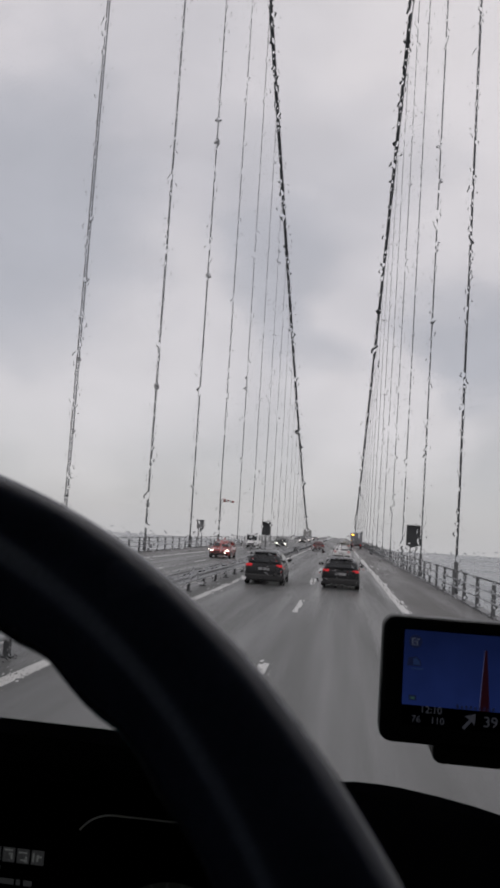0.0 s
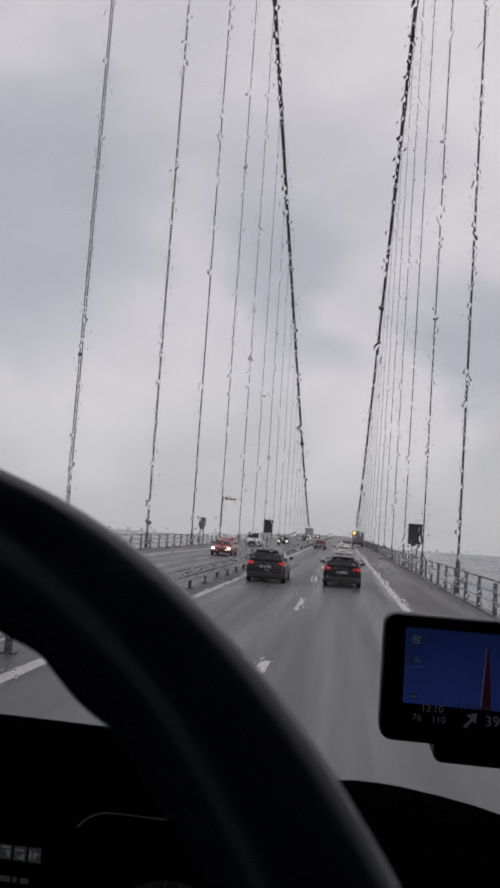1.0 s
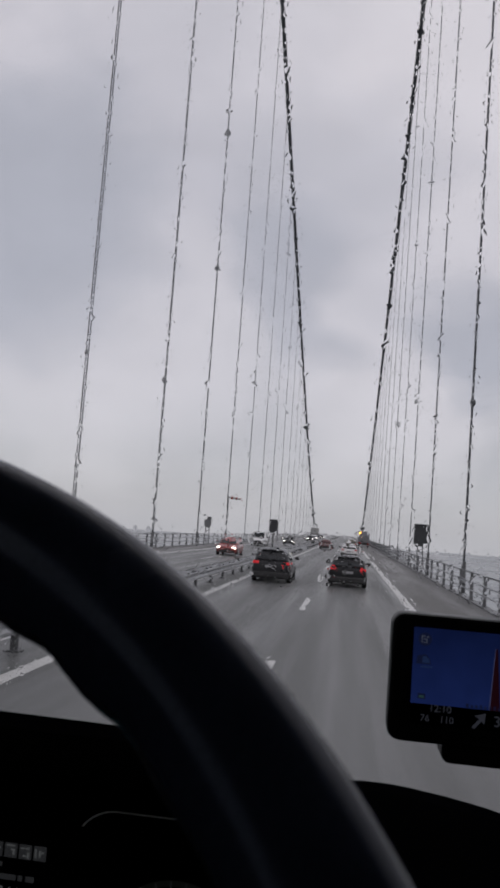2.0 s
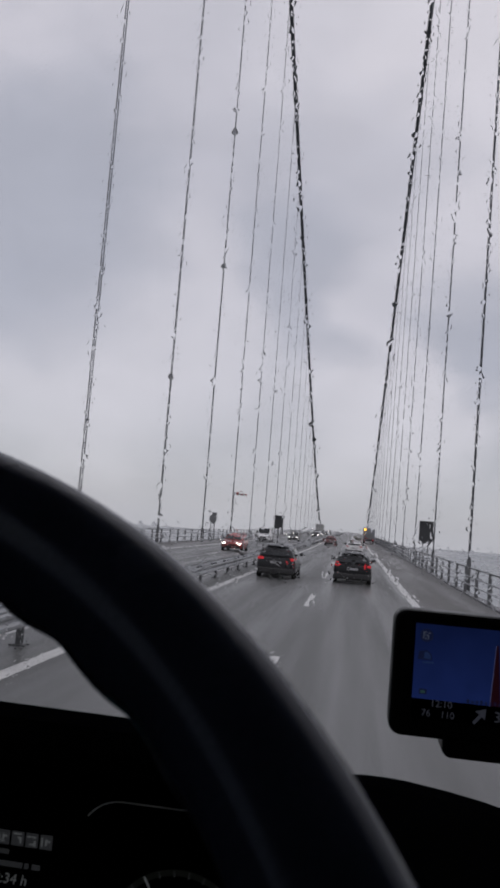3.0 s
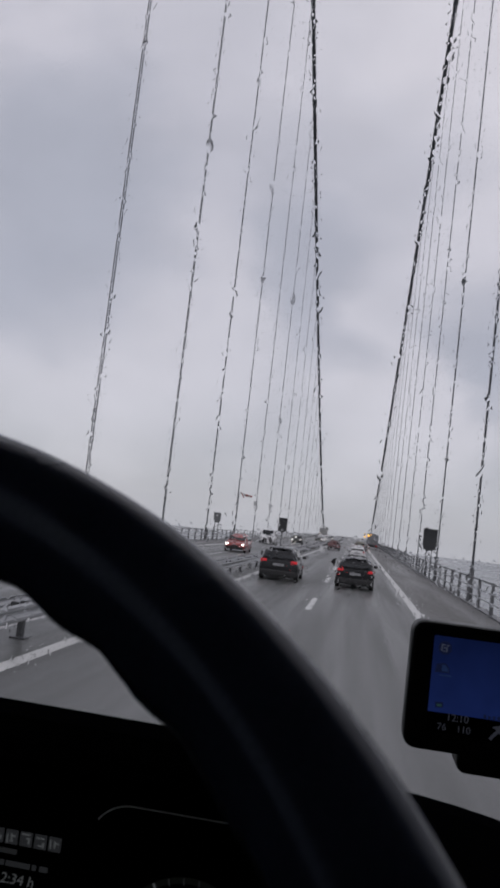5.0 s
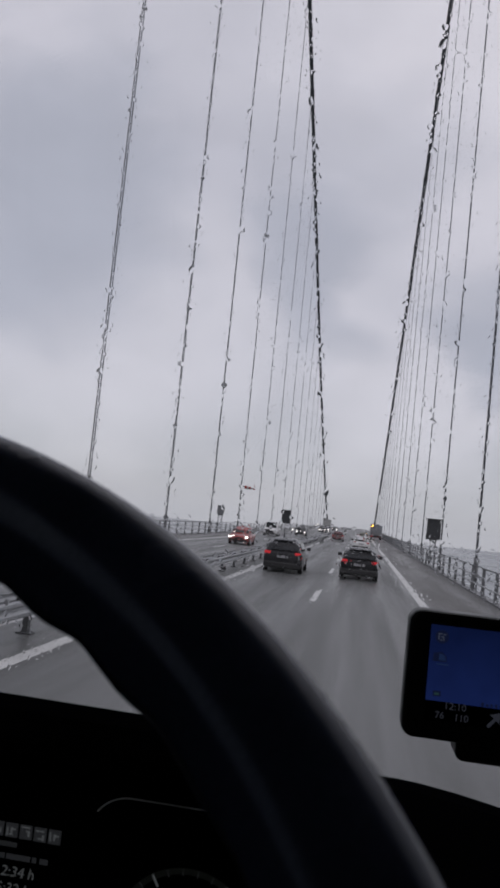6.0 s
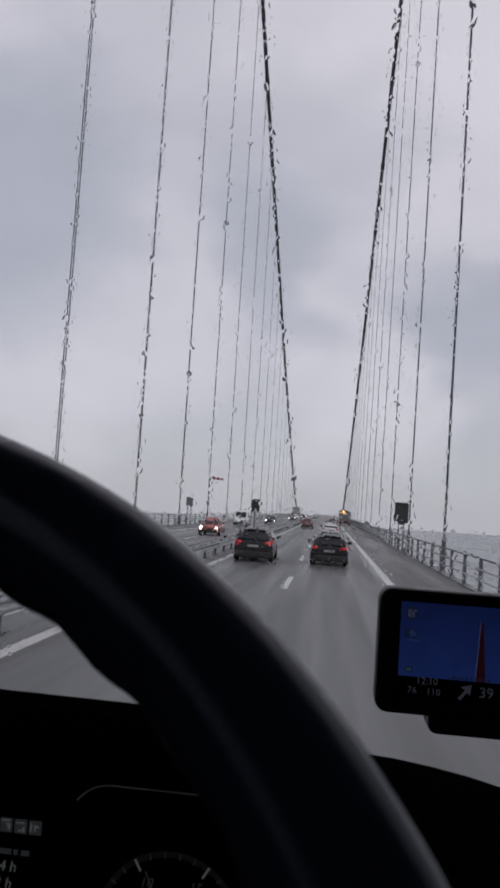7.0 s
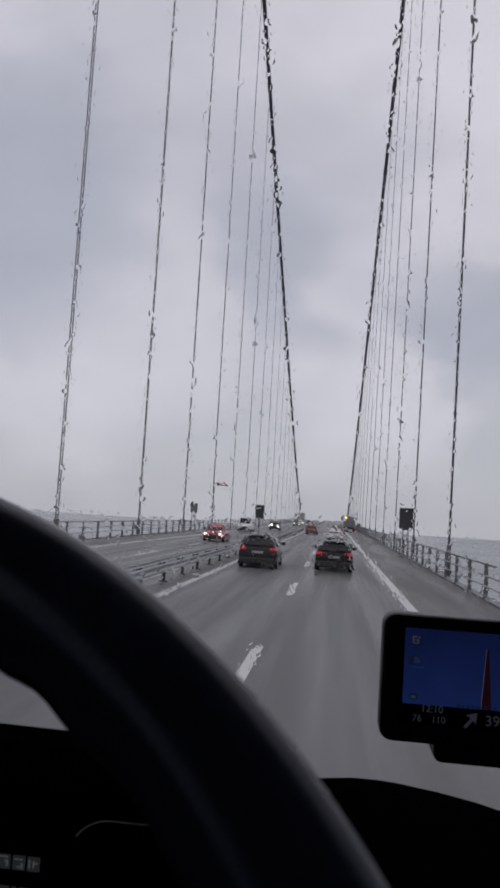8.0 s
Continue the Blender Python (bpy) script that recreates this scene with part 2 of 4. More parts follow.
M_GLOSSBLACK = mat("display_black", (0.002, 0.002, 0.0025), 0.4, vary=0.1, grain=30, spec=0.03)
M_SCREEN = mat("satnav_screen_blue", (0.003, 0.004, 0.012), 0.35, vary=0.1, spec=0.2, emit=(0.0043, 0.0087, 0.041), power=1.0)
nt = M_SCREEN.node_tree
sc_co, sc_sep, sc_fade, sc_noise, sc_mul, sc_vec = (nt.nodes.new("ShaderNode" + q) for q in ("TexCoord", "SeparateXYZ", "MapRange", "TexNoise", "MapRange", "Math"))
sc_fade.inputs["From Min"].default_value, sc_fade.inputs["From Max"].default_value = 0.025, 0.080   # the map's lower and upper edge
sc_fade.inputs["To Min"].default_value, sc_fade.inputs["To Max"].default_value = 1.30, 0.66
sc_noise.inputs["Scale"].default_value = 60
sc_mul.inputs["To Min"].default_value, sc_mul.inputs["To Max"].default_value = 0.75, 1.25
sc_vec.operation = "MULTIPLY"
nt.links.new(sc_co.outputs["Object"], sc_sep.inputs[0])
nt.links.new(sc_sep.outputs["Z"], sc_fade.inputs["Value"])
nt.links.new(sc_co.outputs["Object"], sc_noise.inputs["Vector"])
nt.links.new(sc_noise.outputs["Fac"], sc_mul.inputs["Value"])
nt.links.new(sc_fade.outputs["Result"], sc_vec.inputs[0])
nt.links.new(sc_mul.outputs["Result"], sc_vec.inputs[1])
nt.links.new(sc_vec.outputs[0], nt.nodes["Principled BSDF"].inputs["Emission Strength"])
M_ROUTE = mat("route_ribbon_red", (0.01, 0.004, 0.004), 0.4, vary=0.1, spec=0.2, emit=(0.0075, 0.0016, 0.003), power=1.0)
M_ROUTE_EDGE = mat("route_edge_light", (0.1, 0.1, 0.15), 0.4, vary=0.1, emit=(0.03, 0.033, 0.07), power=1.0)
M_SCREENTEXT = mat("display_text_pale", (0.05, 0.05, 0.05), 0.4, vary=0.1, emit=(0.017, 0.018, 0.024), power=1.0)
M_ICON_DARK = mat("display_icon_dark", (0.004, 0.004, 0.006), 0.4, vary=0.1, emit=(0.004, 0.006, 0.02), power=1.0)
M_ICON_GREEN = mat("display_icon_green", (0.02, 0.05, 0.04), 0.4, vary=0.1, emit=(0.012, 0.028, 0.028), power=1.0)
M_ICON_PALE = mat("display_icon_pale", (0.05, 0.05, 0.06), 0.4, vary=0.1, emit=(0.026, 0.030, 0.044), power=1.0)
M_ICON_BLUE = mat("display_icon_blue", (0.01, 0.02, 0.04), 0.4, vary=0.1, emit=(0.007, 0.014, 0.042), power=1.0)
M_CLTEXT = mat("cluster_text", (0.05, 0.05, 0.05), 0.4, vary=0.1, emit=(0.042, 0.044, 0.045), power=1.0)
M_CLDIM = mat("cluster_dim", (0.05, 0.05, 0.05), 0.4, vary=0.2, emit=(0.010, 0.0105, 0.011), power=1.0)
M_CLICON = mat("cluster_icon", (0.03, 0.03, 0.03), 0.4, vary=0.3, grain=500, emit=(0.012, 0.0125, 0.0135), power=1.0)
M_CYAN = mat("cluster_cyan", (0.05, 0.2, 0.22), 0.4, vary=0.1, emit=(0.03, 0.16, 0.19), power=1.0)
# no lamp: the emission imitates light reflected by the bezel
M_BEZEL_GLINT = mat("bezel_glint", (0.6, 0.6, 0.61), 0.3, metal=0.0, vary=0.1, grain=40, emit=(0.0045, 0.0047, 0.0047), power=1.0)
M_DROP = water_drop("rain_water")
M_PANE = clear_pane("windscreen_glass")


# ---- mesh tools ----
def part(name, bm, material, parent=None, label="", smooth=False, bevel=0.0, crease=0):
    """Links a bmesh as one mesh object, under a thing or part where one is given."""
    bmesh.ops.recalc_face_normals(bm, faces=bm.faces)
    if crease:
        for e in bm.edges:
            e.smooth = e.calc_face_angle(0) < radians(crease)
    me = bpy.data.meshes.new(name)
    bm.to_mesh(me)
    bm.free()
    me.materials.append(material)
    if smooth:
        for p in me.polygons:
            p.use_smooth = True
    ob = new(name, me)
    if parent:
        ob.parent = parent
    if label:
        ob["label"] = label
    if bevel:
        b = ob.modifiers.new("edge", "BEVEL")
        b.width, b.segments, b.limit_method = bevel, 2, "ANGLE"
        b.angle_limit = radians(40)
    return ob


def thing(name, label, category, group="", kind="", at=(0, 0, 0)):
    ob = new(name)
    ob.location = at
    return tagged(ob, label, category, group, kind)


def box(bm, x0, x1, y0, y1, z0, z1, m=None):
    r = bmesh.ops.create_cube(bm, size=1)
    for v in r["verts"]:
        v.co = Vector(((x0 + x1) / 2 + v.co.x * (x1 - x0), (y0 + y1) / 2 + v.co.y * (y1 - y0), (z0 + z1) / 2 + v.co.z * (z1 - z0)))
        if m:
            v.co = m @ v.co
    return bm


def boxed(*a, **k):
    return box(bmesh.new(), *a, **k)


def rod(bm, a, b, r0, r1=None, seg=10):
    a, b = Vector(a), Vector(b)
    d = b - a
    m = Matrix.Translation((a + b) / 2) @ d.to_track_quat("Z", "Y").to_matrix().to_4x4()
    bmesh.ops.create_cone(bm, cap_ends=True, segments=seg, radius1=r0, radius2=r0 if r1 is None else r1, depth=d.length, matrix=m)
    return bm


def rodded(*a, **k):
    return rod(bmesh.new(), *a, **k)


def extrude_x(points, x0, x1):
    """A solid from an outline of (y, z), drawn along x."""
    bm = bmesh.new()
    a = [bm.verts.new((x0, y, z)) for y, z in points]
    b = [bm.verts.new((x1, y, z)) for y, z in points]
    bm.faces.new(a)
    bm.faces.new(list(reversed(b)))
    for i in range(len(a)):
        j = (i + 1) % len(a)
        bm.faces.new((a[i], b[i], b[j], a[j]))
    return bm


def extrude_y(points, y0, y1):
    """A solid from an outline of (x, z), drawn along y."""
    bm = bmesh.new()
    a = [bm.verts.new((x, y0, z)) for x, z in points]
    b = [bm.verts.new((x, y1, z)) for x, z in points]
    bm.faces.new(a)
    bm.faces.new(list(reversed(b)))
    for i in range(len(a)):
        j = (i + 1) % len(a)
        bm.faces.new((a[i], b[i], b[j], a[j]))
    return bm


def rounded_rect(x0, x1, z0, z1, r, seg=6):
    pts = []
    for cx, cz, a0 in ((x1 - r, z1 - r, 0), (x0 + r, z1 - r, 90), (x0 + r, z0 + r, 180), (x1 - r, z0 + r, 270)):
        for k in range(seg + 1):
            a = radians(a0 + 90 * k / seg)
            pts.append((cx + r * math.cos(a), cz + r * math.sin(a)))
    return pts


def loft(rings, caps=True):
    """A skin through closed rings of points, all of one length."""
    bm = bmesh.new()
    vs = [[bm.verts.new(p) for p in ring] for ring in rings]
    for a, b in zip(vs, vs[1:]):
        for i in range(len(a)):
            j = (i + 1) % len(a)
            bm.faces.new((a[i], a[j], b[j], b[i]))
    if caps:
        bm.faces.new(vs[0])
        bm.faces.new(list(reversed(vs[-1])))
    return bm


def writing(name, text, size, x, y, z, material, parent, lean=0.0, align="CENTER"):
    """Flat letters in an upright plane that faces the driver."""
    cu = bpy.data.curves.new(name, "FONT")
    cu.body, cu.size, cu.align_x, cu.align_y, cu.extrude, cu.shear = text, size, align, "CENTER", 0.0001, lean
    cu.resolution_u = 3
    tmp = bpy.data.objects.new("tmp", cu)
    scene.collection.objects.link(tmp)
    me = bpy.data.meshes.new_from_object(tmp.evaluated_get(bpy.context.evaluated_depsgraph_get()))
    bpy.data.objects.remove(tmp)
    me.transform(pose(x, y, z, 90, 0, 0))
    me.name = name
    me.materials.clear()
    me.materials.append(material)
    ob = new(name, me)
    ob.parent = parent
    return ob


# ---- the bridge ----
MID = -5.7                      # the bridge's middle line
HANG = 13.2                     # from the middle to each row of hangers
STEP = 23.2                     # from hanger to hanger
FIRST = 53.0                    # the first pair ahead of the cab
RAIL = 11.15                    # from the middle to each railing
SPREAD = 0.006                  # the cable planes lean outwards
DECK_A, DECK_B = -140.0, 900.0

# deck, shoulders, girder
road = part("road", extrude_y([(MID - 8.3, 0), (MID - 8.3, -0.35), (MID + 8.3, -0.35), (MID + 8.3, 0)], DECK_A, DECK_B), M_ASPHALT)
tagged(road, "wet dark grey asphalt road deck with worn tyre tracks", "road", kind="structure")
for s, nm in ((1, "pavement_right"), (-1, "pavement_left")):
    p = part(nm, extrude_y([(MID + s * 8.302, -0.004), (MID + s * 8.302, -0.35), (MID + s * 11.05, -0.35), (MID + s * 11.05, -0.004)], DECK_A, DECK_B), M_SHOULDER)
    tagged(p, "wet dark asphalt hard shoulder beside the railing", "shoulder", kind="structure")
    e = part("trim_edge_beam", extrude_y([(MID + s * 11.052, 0.06), (MID + s * 11.052, -0.6), (MID + s * 11.40, -0.6), (MID + s * 11.40, 0.06)], DECK_A, DECK_B), M_GALV_DARK)
    tagged(e, "low steel edge beam under the bridge railing", "edge beam", kind="structure")
g = part("trim_girder", extrude_y([(MID - 14.4, -1.9), (MID - 10.9, -0.62), (MID + 10.9, -0.62), (MID + 14.4, -1.9), (MID + 9.5, -4.6), (MID - 9.5, -4.6)], DECK_A, DECK_B), M_GIRDER)
tagged(g, "pale grey painted steel box girder with sloping sides", "girder", kind="structure")

# painted lines
for x, w, nm in ((MID + 0.8, 0.26, "left_line"), (MID + 8.1, 0.30, "right_line"), (MID - 0.8, 0.26, "left_line"), (MID - 8.1, 0.30, "right_line")):
    part("edge_line", boxed(x - w / 2, x + w / 2, DECK_A, DECK_B, 0.0, 0.005), M_PAINT, road)
dash = part("lane_dash", boxed(-0.095, 0.095, -2.4, 2.4, 0.0, 0.005), M_PAINT, road)
dash.location = (MID + 4.4, 28.0, 0)
for x in (MID + 4.4, MID - 4.4):
    for k in range(-4, 22):
        if not (k == 0 and x > MID):
            o = new("lane_dash", dash.data)
            o.parent, o.location = road, (x, 28.0 + 15.0 * k, 0)

# median guardrail, two W-shaped beams on posts
W_PROFILE = ((0.00, 0.40), (0.03, 0.43), (0.03, 0.48), (-0.02, 0.53), (-0.02, 0.57), (0.03, 0.62), (0.03, 0.67), (0.00, 0.70), (-0.012, 0.70), (0.018, 0.66), (0.018, 0.63), (-0.032, 0.58), (-0.032, 0.52), (0.018, 0.47), (0.018, 0.44), (-0.012, 0.40))
barrier = thing("guardrail", "wet galvanised double-sided steel guardrail along the road's middle", "guardrail", at=(MID, 0, 0))
for s in (1, -1):
    part("beam", extrude_y([(s * (0.27 + x), z) for x, z in W_PROFILE], -60, 620), M_GALV, barrier)
post_me = None
for k in range(150):
    y = -30 + 3.36 * k
    if post_me is None:
        bm = boxed(-0.05, 0.05, -0.06, 0.06, 0, 0.66)
        box(bm, -0.23, 0.23, -0.04, 0.04, 0.47, 0.62)
        box(bm, -0.14, 0.14, -0.12, 0.12, 0, 0.03)
        o = part("post", bm, M_POST, barrier)
        post_me = o.data
    else:
        o = new("post", post_me)
        o.parent = barrier
    o.location = (0, y, 0)

# outer railings
for s, side in ((1, "hard shoulder"), (-1, "oncoming lanes")):
    rail = thing("bridge_railing", "wet grey steel post-and-rail bridge railing beside the " + side, "railing", "bridge railings", at=(MID + s * RAIL, 0, 0))
    part("handrail", rodded((0, -60, 1.24), (0, 640, 1.24), 0.034), M_GALV_DARK, rail, smooth=True)
    for z in (0.50, 0.86):
        part("middle_rail", rodded((-s * 0.07, -60, z), (-s * 0.07, 640, z), 0.030), M_GALV, rail, smooth=True)
    post_me = None
    for k in range(150):
        if post_me is None:
            prof = ((-0.10, 0.05), (0.10, 0.05), (0.085, 0.5), (0.05, 1.27), (-0.05, 1.27), (-0.085, 0.5))
            bm = extrude_x(prof, -0.062, 0.062)
            box(bm, -0.13, 0.13, -0.17, 0.17, 0.04, 0.075)
            o = part("post", bm, M_RAILPOST, rail)
            post_me = o.data
        else:
            o = new("post", post_me)
            o.parent = rail
        o.location = (0, -28 + 3.36 * k, 0)


# main cables and hangers
PAST, SIDE_SPAN = 65.0, 530.0   # past the tower; from the tower to the anchor block
SAG_END = SIDE_SPAN - PAST - 12


def cable_z(y):
    return 2.2 + 190 * max(0.0, 1 - (y + PAST) / SIDE_SPAN) ** 1.18


def cable_x(s, z):
    return MID + s * (HANG + SPREAD * z)


def tube(path, r, seg=12):
    rings = []
    for i, p in enumerate(path):
        d = (Vector(path[min(i + 1, len(path) - 1)]) - Vector(path[max(i - 1, 0)])).normalized()
        u = d.cross(Vector((0, 0, 1))).normalized() if abs(d.z) < 0.99 else Vector((1, 0, 0))
        v = u.cross(d)
        rings.append([Vector(p) + r * (math.cos(a) * u + math.sin(a) * v) for a in (2 * math.pi * k / seg for k in range(seg))])
    return loft(rings)


for s in (1, -1):
    mc = thing("main_cable", "thick dark grey main suspension cable sloping down to the deck", "cable", "main cables")
    part("strand", tube([(cable_x(s, cable_z(y)), y, cable_z(y)) for y in np.linspace(-PAST, SAG_END, 90)], 0.42), M_CABLE, mc, smooth=True)
    part("cable_housing", boxed(MID + s * HANG - 2.1, MID + s * HANG + 2.1, SAG_END - 3, SAG_END + 10, -1.9, 4.6), M_CONCRETE, mc, bevel=0.15)
    for y in np.arange(FIRST - 4 * STEP, SAG_END - 8, STEP):
        z = cable_z(y)
        hang = thing("hanger", "pair of thin steel hanger ropes with dark sockets", "hanger", "hangers", at=(MID + s * HANG, y, 0))
        for dy in (-0.22, 0.22):
            part("rope", rodded((SPREAD * s * -1.0, dy, -1.0), (SPREAD * s * z, dy, cable_z(y + dy) - 0.2), 0.047, seg=8), M_HANGER, hang, smooth=True)
            part("socket", rodded((0, dy, -1.5), (SPREAD * s * 1.3, dy, 1.3), 0.15, 0.11, seg=10), M_POST, hang, smooth=True)
        part("clamp", tube([(SPREAD * s * cable_z(y + q), q, cable_z(y + q)) for q in (-0.9, 0, 0.9)], 0.50), M_CABLE, hang, smooth=True)
        if y + PAST < 85:  # the longest hangers, next to the tower, have a strut at the foot
            part("stay", rodded((-s * 1.25, 0, 0.05), (SPREAD * s * 3.7, 0, 3.7), 0.075, seg=8), M_POST, hang)
            part("collar", rodded((SPREAD * s * 3.5, 0, 3.5), (SPREAD * s * 3.9, 0, 3.9), 0.34, 0.30, seg=10), M_POST, hang)
        part("spacer", boxed(-0.05 + SPREAD * s * 4, 0.05 + SPREAD * s * 4, -0.3, 0.3, 3.9, 4.05), M_POST, hang)

# the tower that the lorry has passed
tower = thing("bridge_tower", "tall grey concrete bridge tower with two legs and cross beams", "tower", at=(MID, -PAST, 0))
for s in (1, -1):
    rings = []
    for z, wx, wy in ((-70, 4.2, 5.0), (60, 3.3, 4.0), (172, 2.6, 3.2)):
        cx = s * (HANG + 1.2 + 0.006 * z)
        rings.append([(cx + wx * a, wy * b, z) for a, b in ((-1, -0.8), (-0.8, -1), (0.8, -1), (1, -0.8), (1, 0.8), (0.8, 1), (-0.8, 1), (-1, 0.8))])
    part("leg", loft(rings), M_CONCRETE, tower)
part("cross_beam", boxed(-14, 14, -2.4, 2.4, 84, 92), M_CONCRETE, tower, bevel=0.3)
part("cross_beam", boxed(-14, 14, -2.2, 2.2, 158, 168), M_CONCRETE, tower, bevel=0.3)

# the strait
bm = bmesh.new()
bmesh.ops.create_grid(bm, x_segments=8, y_segments=8, size=6000)
sea = part("water", bm, M_SEA)
sea.location = (0, 0, -68)
tagged(sea, "pale grey choppy sea fading into rain mist", "sea", kind="structure")


# ---- signs, windsock ----
def road_sign(at, w, h, low, material, label, panel, lattice=False):
    sg = thing("traffic_sign", label, "traffic sign", "signal boxes on the bridge", at=at)
    part("case", extrude_y(rounded_rect(-w / 2, w / 2, low, low + h, 0.09), -0.13, 0.13), material, sg, bevel=0.015)
    part("display_panel", extrude_y(rounded_rect(-w / 2 + 0.07, w / 2 - 0.07, low + 0.07, low + h - 0.07, 0.05), -0.145, -0.125), panel, sg)
    part("visor", extrude_y([(-w / 2, low + h - 0.02), (-w / 2, low + h + 0.03), (w / 2, low + h + 0.03), (w / 2, low + h - 0.02)], -0.34, 0.13), material, sg)
    if lattice:
        for dx in (-0.22, 0.22):
            part("post", rodded((dx, 0, -0.6), (dx, 0, low), 0.055), M_POST, sg, smooth=True)
        for k in range(3):
            z = 0.25 + 0.55 * k
            part("brace", rodded((-0.22, 0, z), (0.22, 0, z + 0.5), 0.025), M_POST, sg)
        part("bracket", boxed(-0.3, 0.3, -0.09, 0.09, low - 0.14, low + 0.02), M_POST, sg)
    else:
        part("post", rodded((0, 0, 0), (0, 0, low + 0.1), 0.06), M_POST, sg, smooth=True)
        part("foot", boxed(-0.16, 0.16, -0.16, 0.16, 0, 0.04), M_POST, sg)
    return sg


road_sign((6.2, 70, 0), 1.18, 1.74, 2.05, M_SIGN, "black variable traffic sign on braced posts beside the railing", M_SIGN_FACE, lattice=True)
road_sign((MID, 61, 0), 0.66, 1.0, 2.15, M_SIGN, "small black traffic signal on a post between the guardrails", M_SIGN_FACE)
road_sign((MID - RAIL - 0.55, 98, 0), 0.86, 1.08, 2.2, M_SIGN_GREY, "dark grey traffic sign beyond the oncoming lanes", M_SIGN_GREY, lattice=True)
road_sign((6.35, 300, 0), 1.18, 1.74, 2.05, M_SIGN, "black variable traffic sign far along the railing", M_SIGN_FACE, lattice=True)

ws = thing("windsock", "red and white striped windsock on a thin steel pole", "windsock", at=(MID - 12.4, 118, -1.2))
part("pole", rodded((0, 0, 0), (0, 0, 7.9), 0.08, 0.06), M_POST, ws, smooth=True)
part("arm", rodded((0, 0, 7.85), (0.45, 0, 7.85), 0.05), M_POST, ws)
for k in range(5):
    a, b = 0.4 + 0.32 * k, 0.4 + 0.32 * (k + 1)
    part("stripe", rodded((a, 0, 7.8 - 0.03 * k), (b, 0, 7.8 - 0.03 * (k + 1)), 0.25 - 0.022 * k, 0.25 - 0.022 * (k + 1), seg=14), (M_RED_HAZED, M_WHITE)[k % 2], ws, smooth=True)


# ---- vehicles ----
def section(half, z0, z1, cut=0.75):
    """A car's cross-section at one place: (x, z) round the outline, from the sill over the top."""
    t = z1 - z0
    right = [(half * 0.84, z0), (half * 0.93, z0 + t * 0.05), (half * 0.975, z0 + t * 0.20), (half, z0 + t * 0.45), (half * 0.995, z0 + t * 0.66), (half * 0.97, z0 + t * 0.86), (half * (0.5 + 0.5 * cut), z0 + t * 0.965), (half * cut, z1)]
    return right + [(-x, z) for x, z in reversed(right)]


def car(at, paint, label, size=(1.78, 4.25, 1.47), turned=False, lamps_on=True, van=False, head=False, group="cars on the bridge", bright=True):
    """A hatchback or van. Its rear is at its own y = 0 and it points along +y."""
    w, L, h = size
    hw = w / 2
    c = thing("van" if van else "car", label, "van" if van else "car", group)
    c.matrix_basis = pose(at[0], at[1], 0, 0, 0, 180 if turned else 0)
    belt = h * (0.65 if not van else 0.58)
    stations = ((0.0, 0.80, 0.36, belt * 0.84), (0.012, 0.87, 0.31, belt * 0.90), (0.04, 0.92, 0.27, belt * 0.94), (0.10, 0.955, 0.24, belt * 0.97), (0.25, 0.985, 0.21, belt * 0.99), (L * 0.14, 1.0, 0.2, belt), (L * 0.3, 1.0, 0.2, belt), (L * 0.6, 1.0, 0.2, belt * 0.985), (L * 0.75, 0.99, 0.2, belt * 0.93), (L * 0.88, 0.96, 0.21, belt * 0.85), (L * 0.95, 0.91, 0.23, belt * 0.77), (L * 0.985, 0.85, 0.28, belt * 0.69), (L, 0.74, 0.38, belt * 0.60))
    part("body", loft([[(x, y, z) for x, z in section(hw * f, z0, z1, 0.84)] for y, f, z0, z1 in stations]), paint, c, smooth=True, crease=42)
    # cabin: rear glass, roof, windscreen
    if van:
        top = ((0.05, 0.93, belt - 0.03, 0.88, belt - 0.02), (0.10, 0.96, belt - 0.03, 0.86, h * 0.97), (0.4, 0.98, belt - 0.03, 0.85, h), (L * 0.62, 0.98, belt - 0.03, 0.84, h), (L * 0.70, 0.97, belt - 0.03, 0.83, h * 0.96), (L * 0.86, 0.95, belt * 0.86, 0.88, belt * 0.90))
    else:
        top = ((0.10, 0.90, belt - 0.03, 0.82, belt + 0.01), (0.30, 0.92, belt - 0.03, 0.72, belt + (h - belt) * 0.60), (0.55, 0.93, belt - 0.03, 0.62, h * 0.945), (0.95, 0.94, belt - 0.03, 0.62, h * 0.99), (L * 0.42, 0.94, belt - 0.03, 0.63, h), (L * 0.53, 0.94, belt - 0.03, 0.62, h * 0.975), (L * 0.74, 0.90, belt * 0.88, 0.80, belt * 0.94))
    rings = []
    for y, f0, z0, f1, z1 in top:
        lift = 0.03 * (z1 > z0 + 0.1)
        right = [(hw * f0, z0), (hw * (f0 * 0.75 + f1 * 0.25), z0 + (z1 - z0) * 0.34), (hw * (f0 * 0.42 + f1 * 0.58), z0 + (z1 - z0) * 0.68), (hw * f1, z1 - 1.6 * lift), (hw * f1 * 0.93, z1 - 0.55 * lift), (hw * f1 * 0.80, z1), (hw * f1 * 0.4, z1 + 0.5 * lift)]
        rings.append([(x, y, z) for x, z in right + [(-x, z) for x, z in reversed(right)]])
    part("cabin", loft(rings), paint, c, smooth=True, crease=30, bevel=0.02)

    def pane(name, a, b, fa, fb, za, zb, off):
        bm = bmesh.new()
        vs = [bm.verts.new(p) for p in ((-hw * fa, a, za), (hw * fa, a, za), (hw * fb, b, zb), (-hw * fb, b, zb))]
        f0 = bm.faces.new(vs)
        ext = bmesh.ops.extrude_face_region(bm, geom=[f0])
        for v in (e for e in ext["geom"] if isinstance(e, bmesh.types.BMVert)):
            v.co += Vector(off)
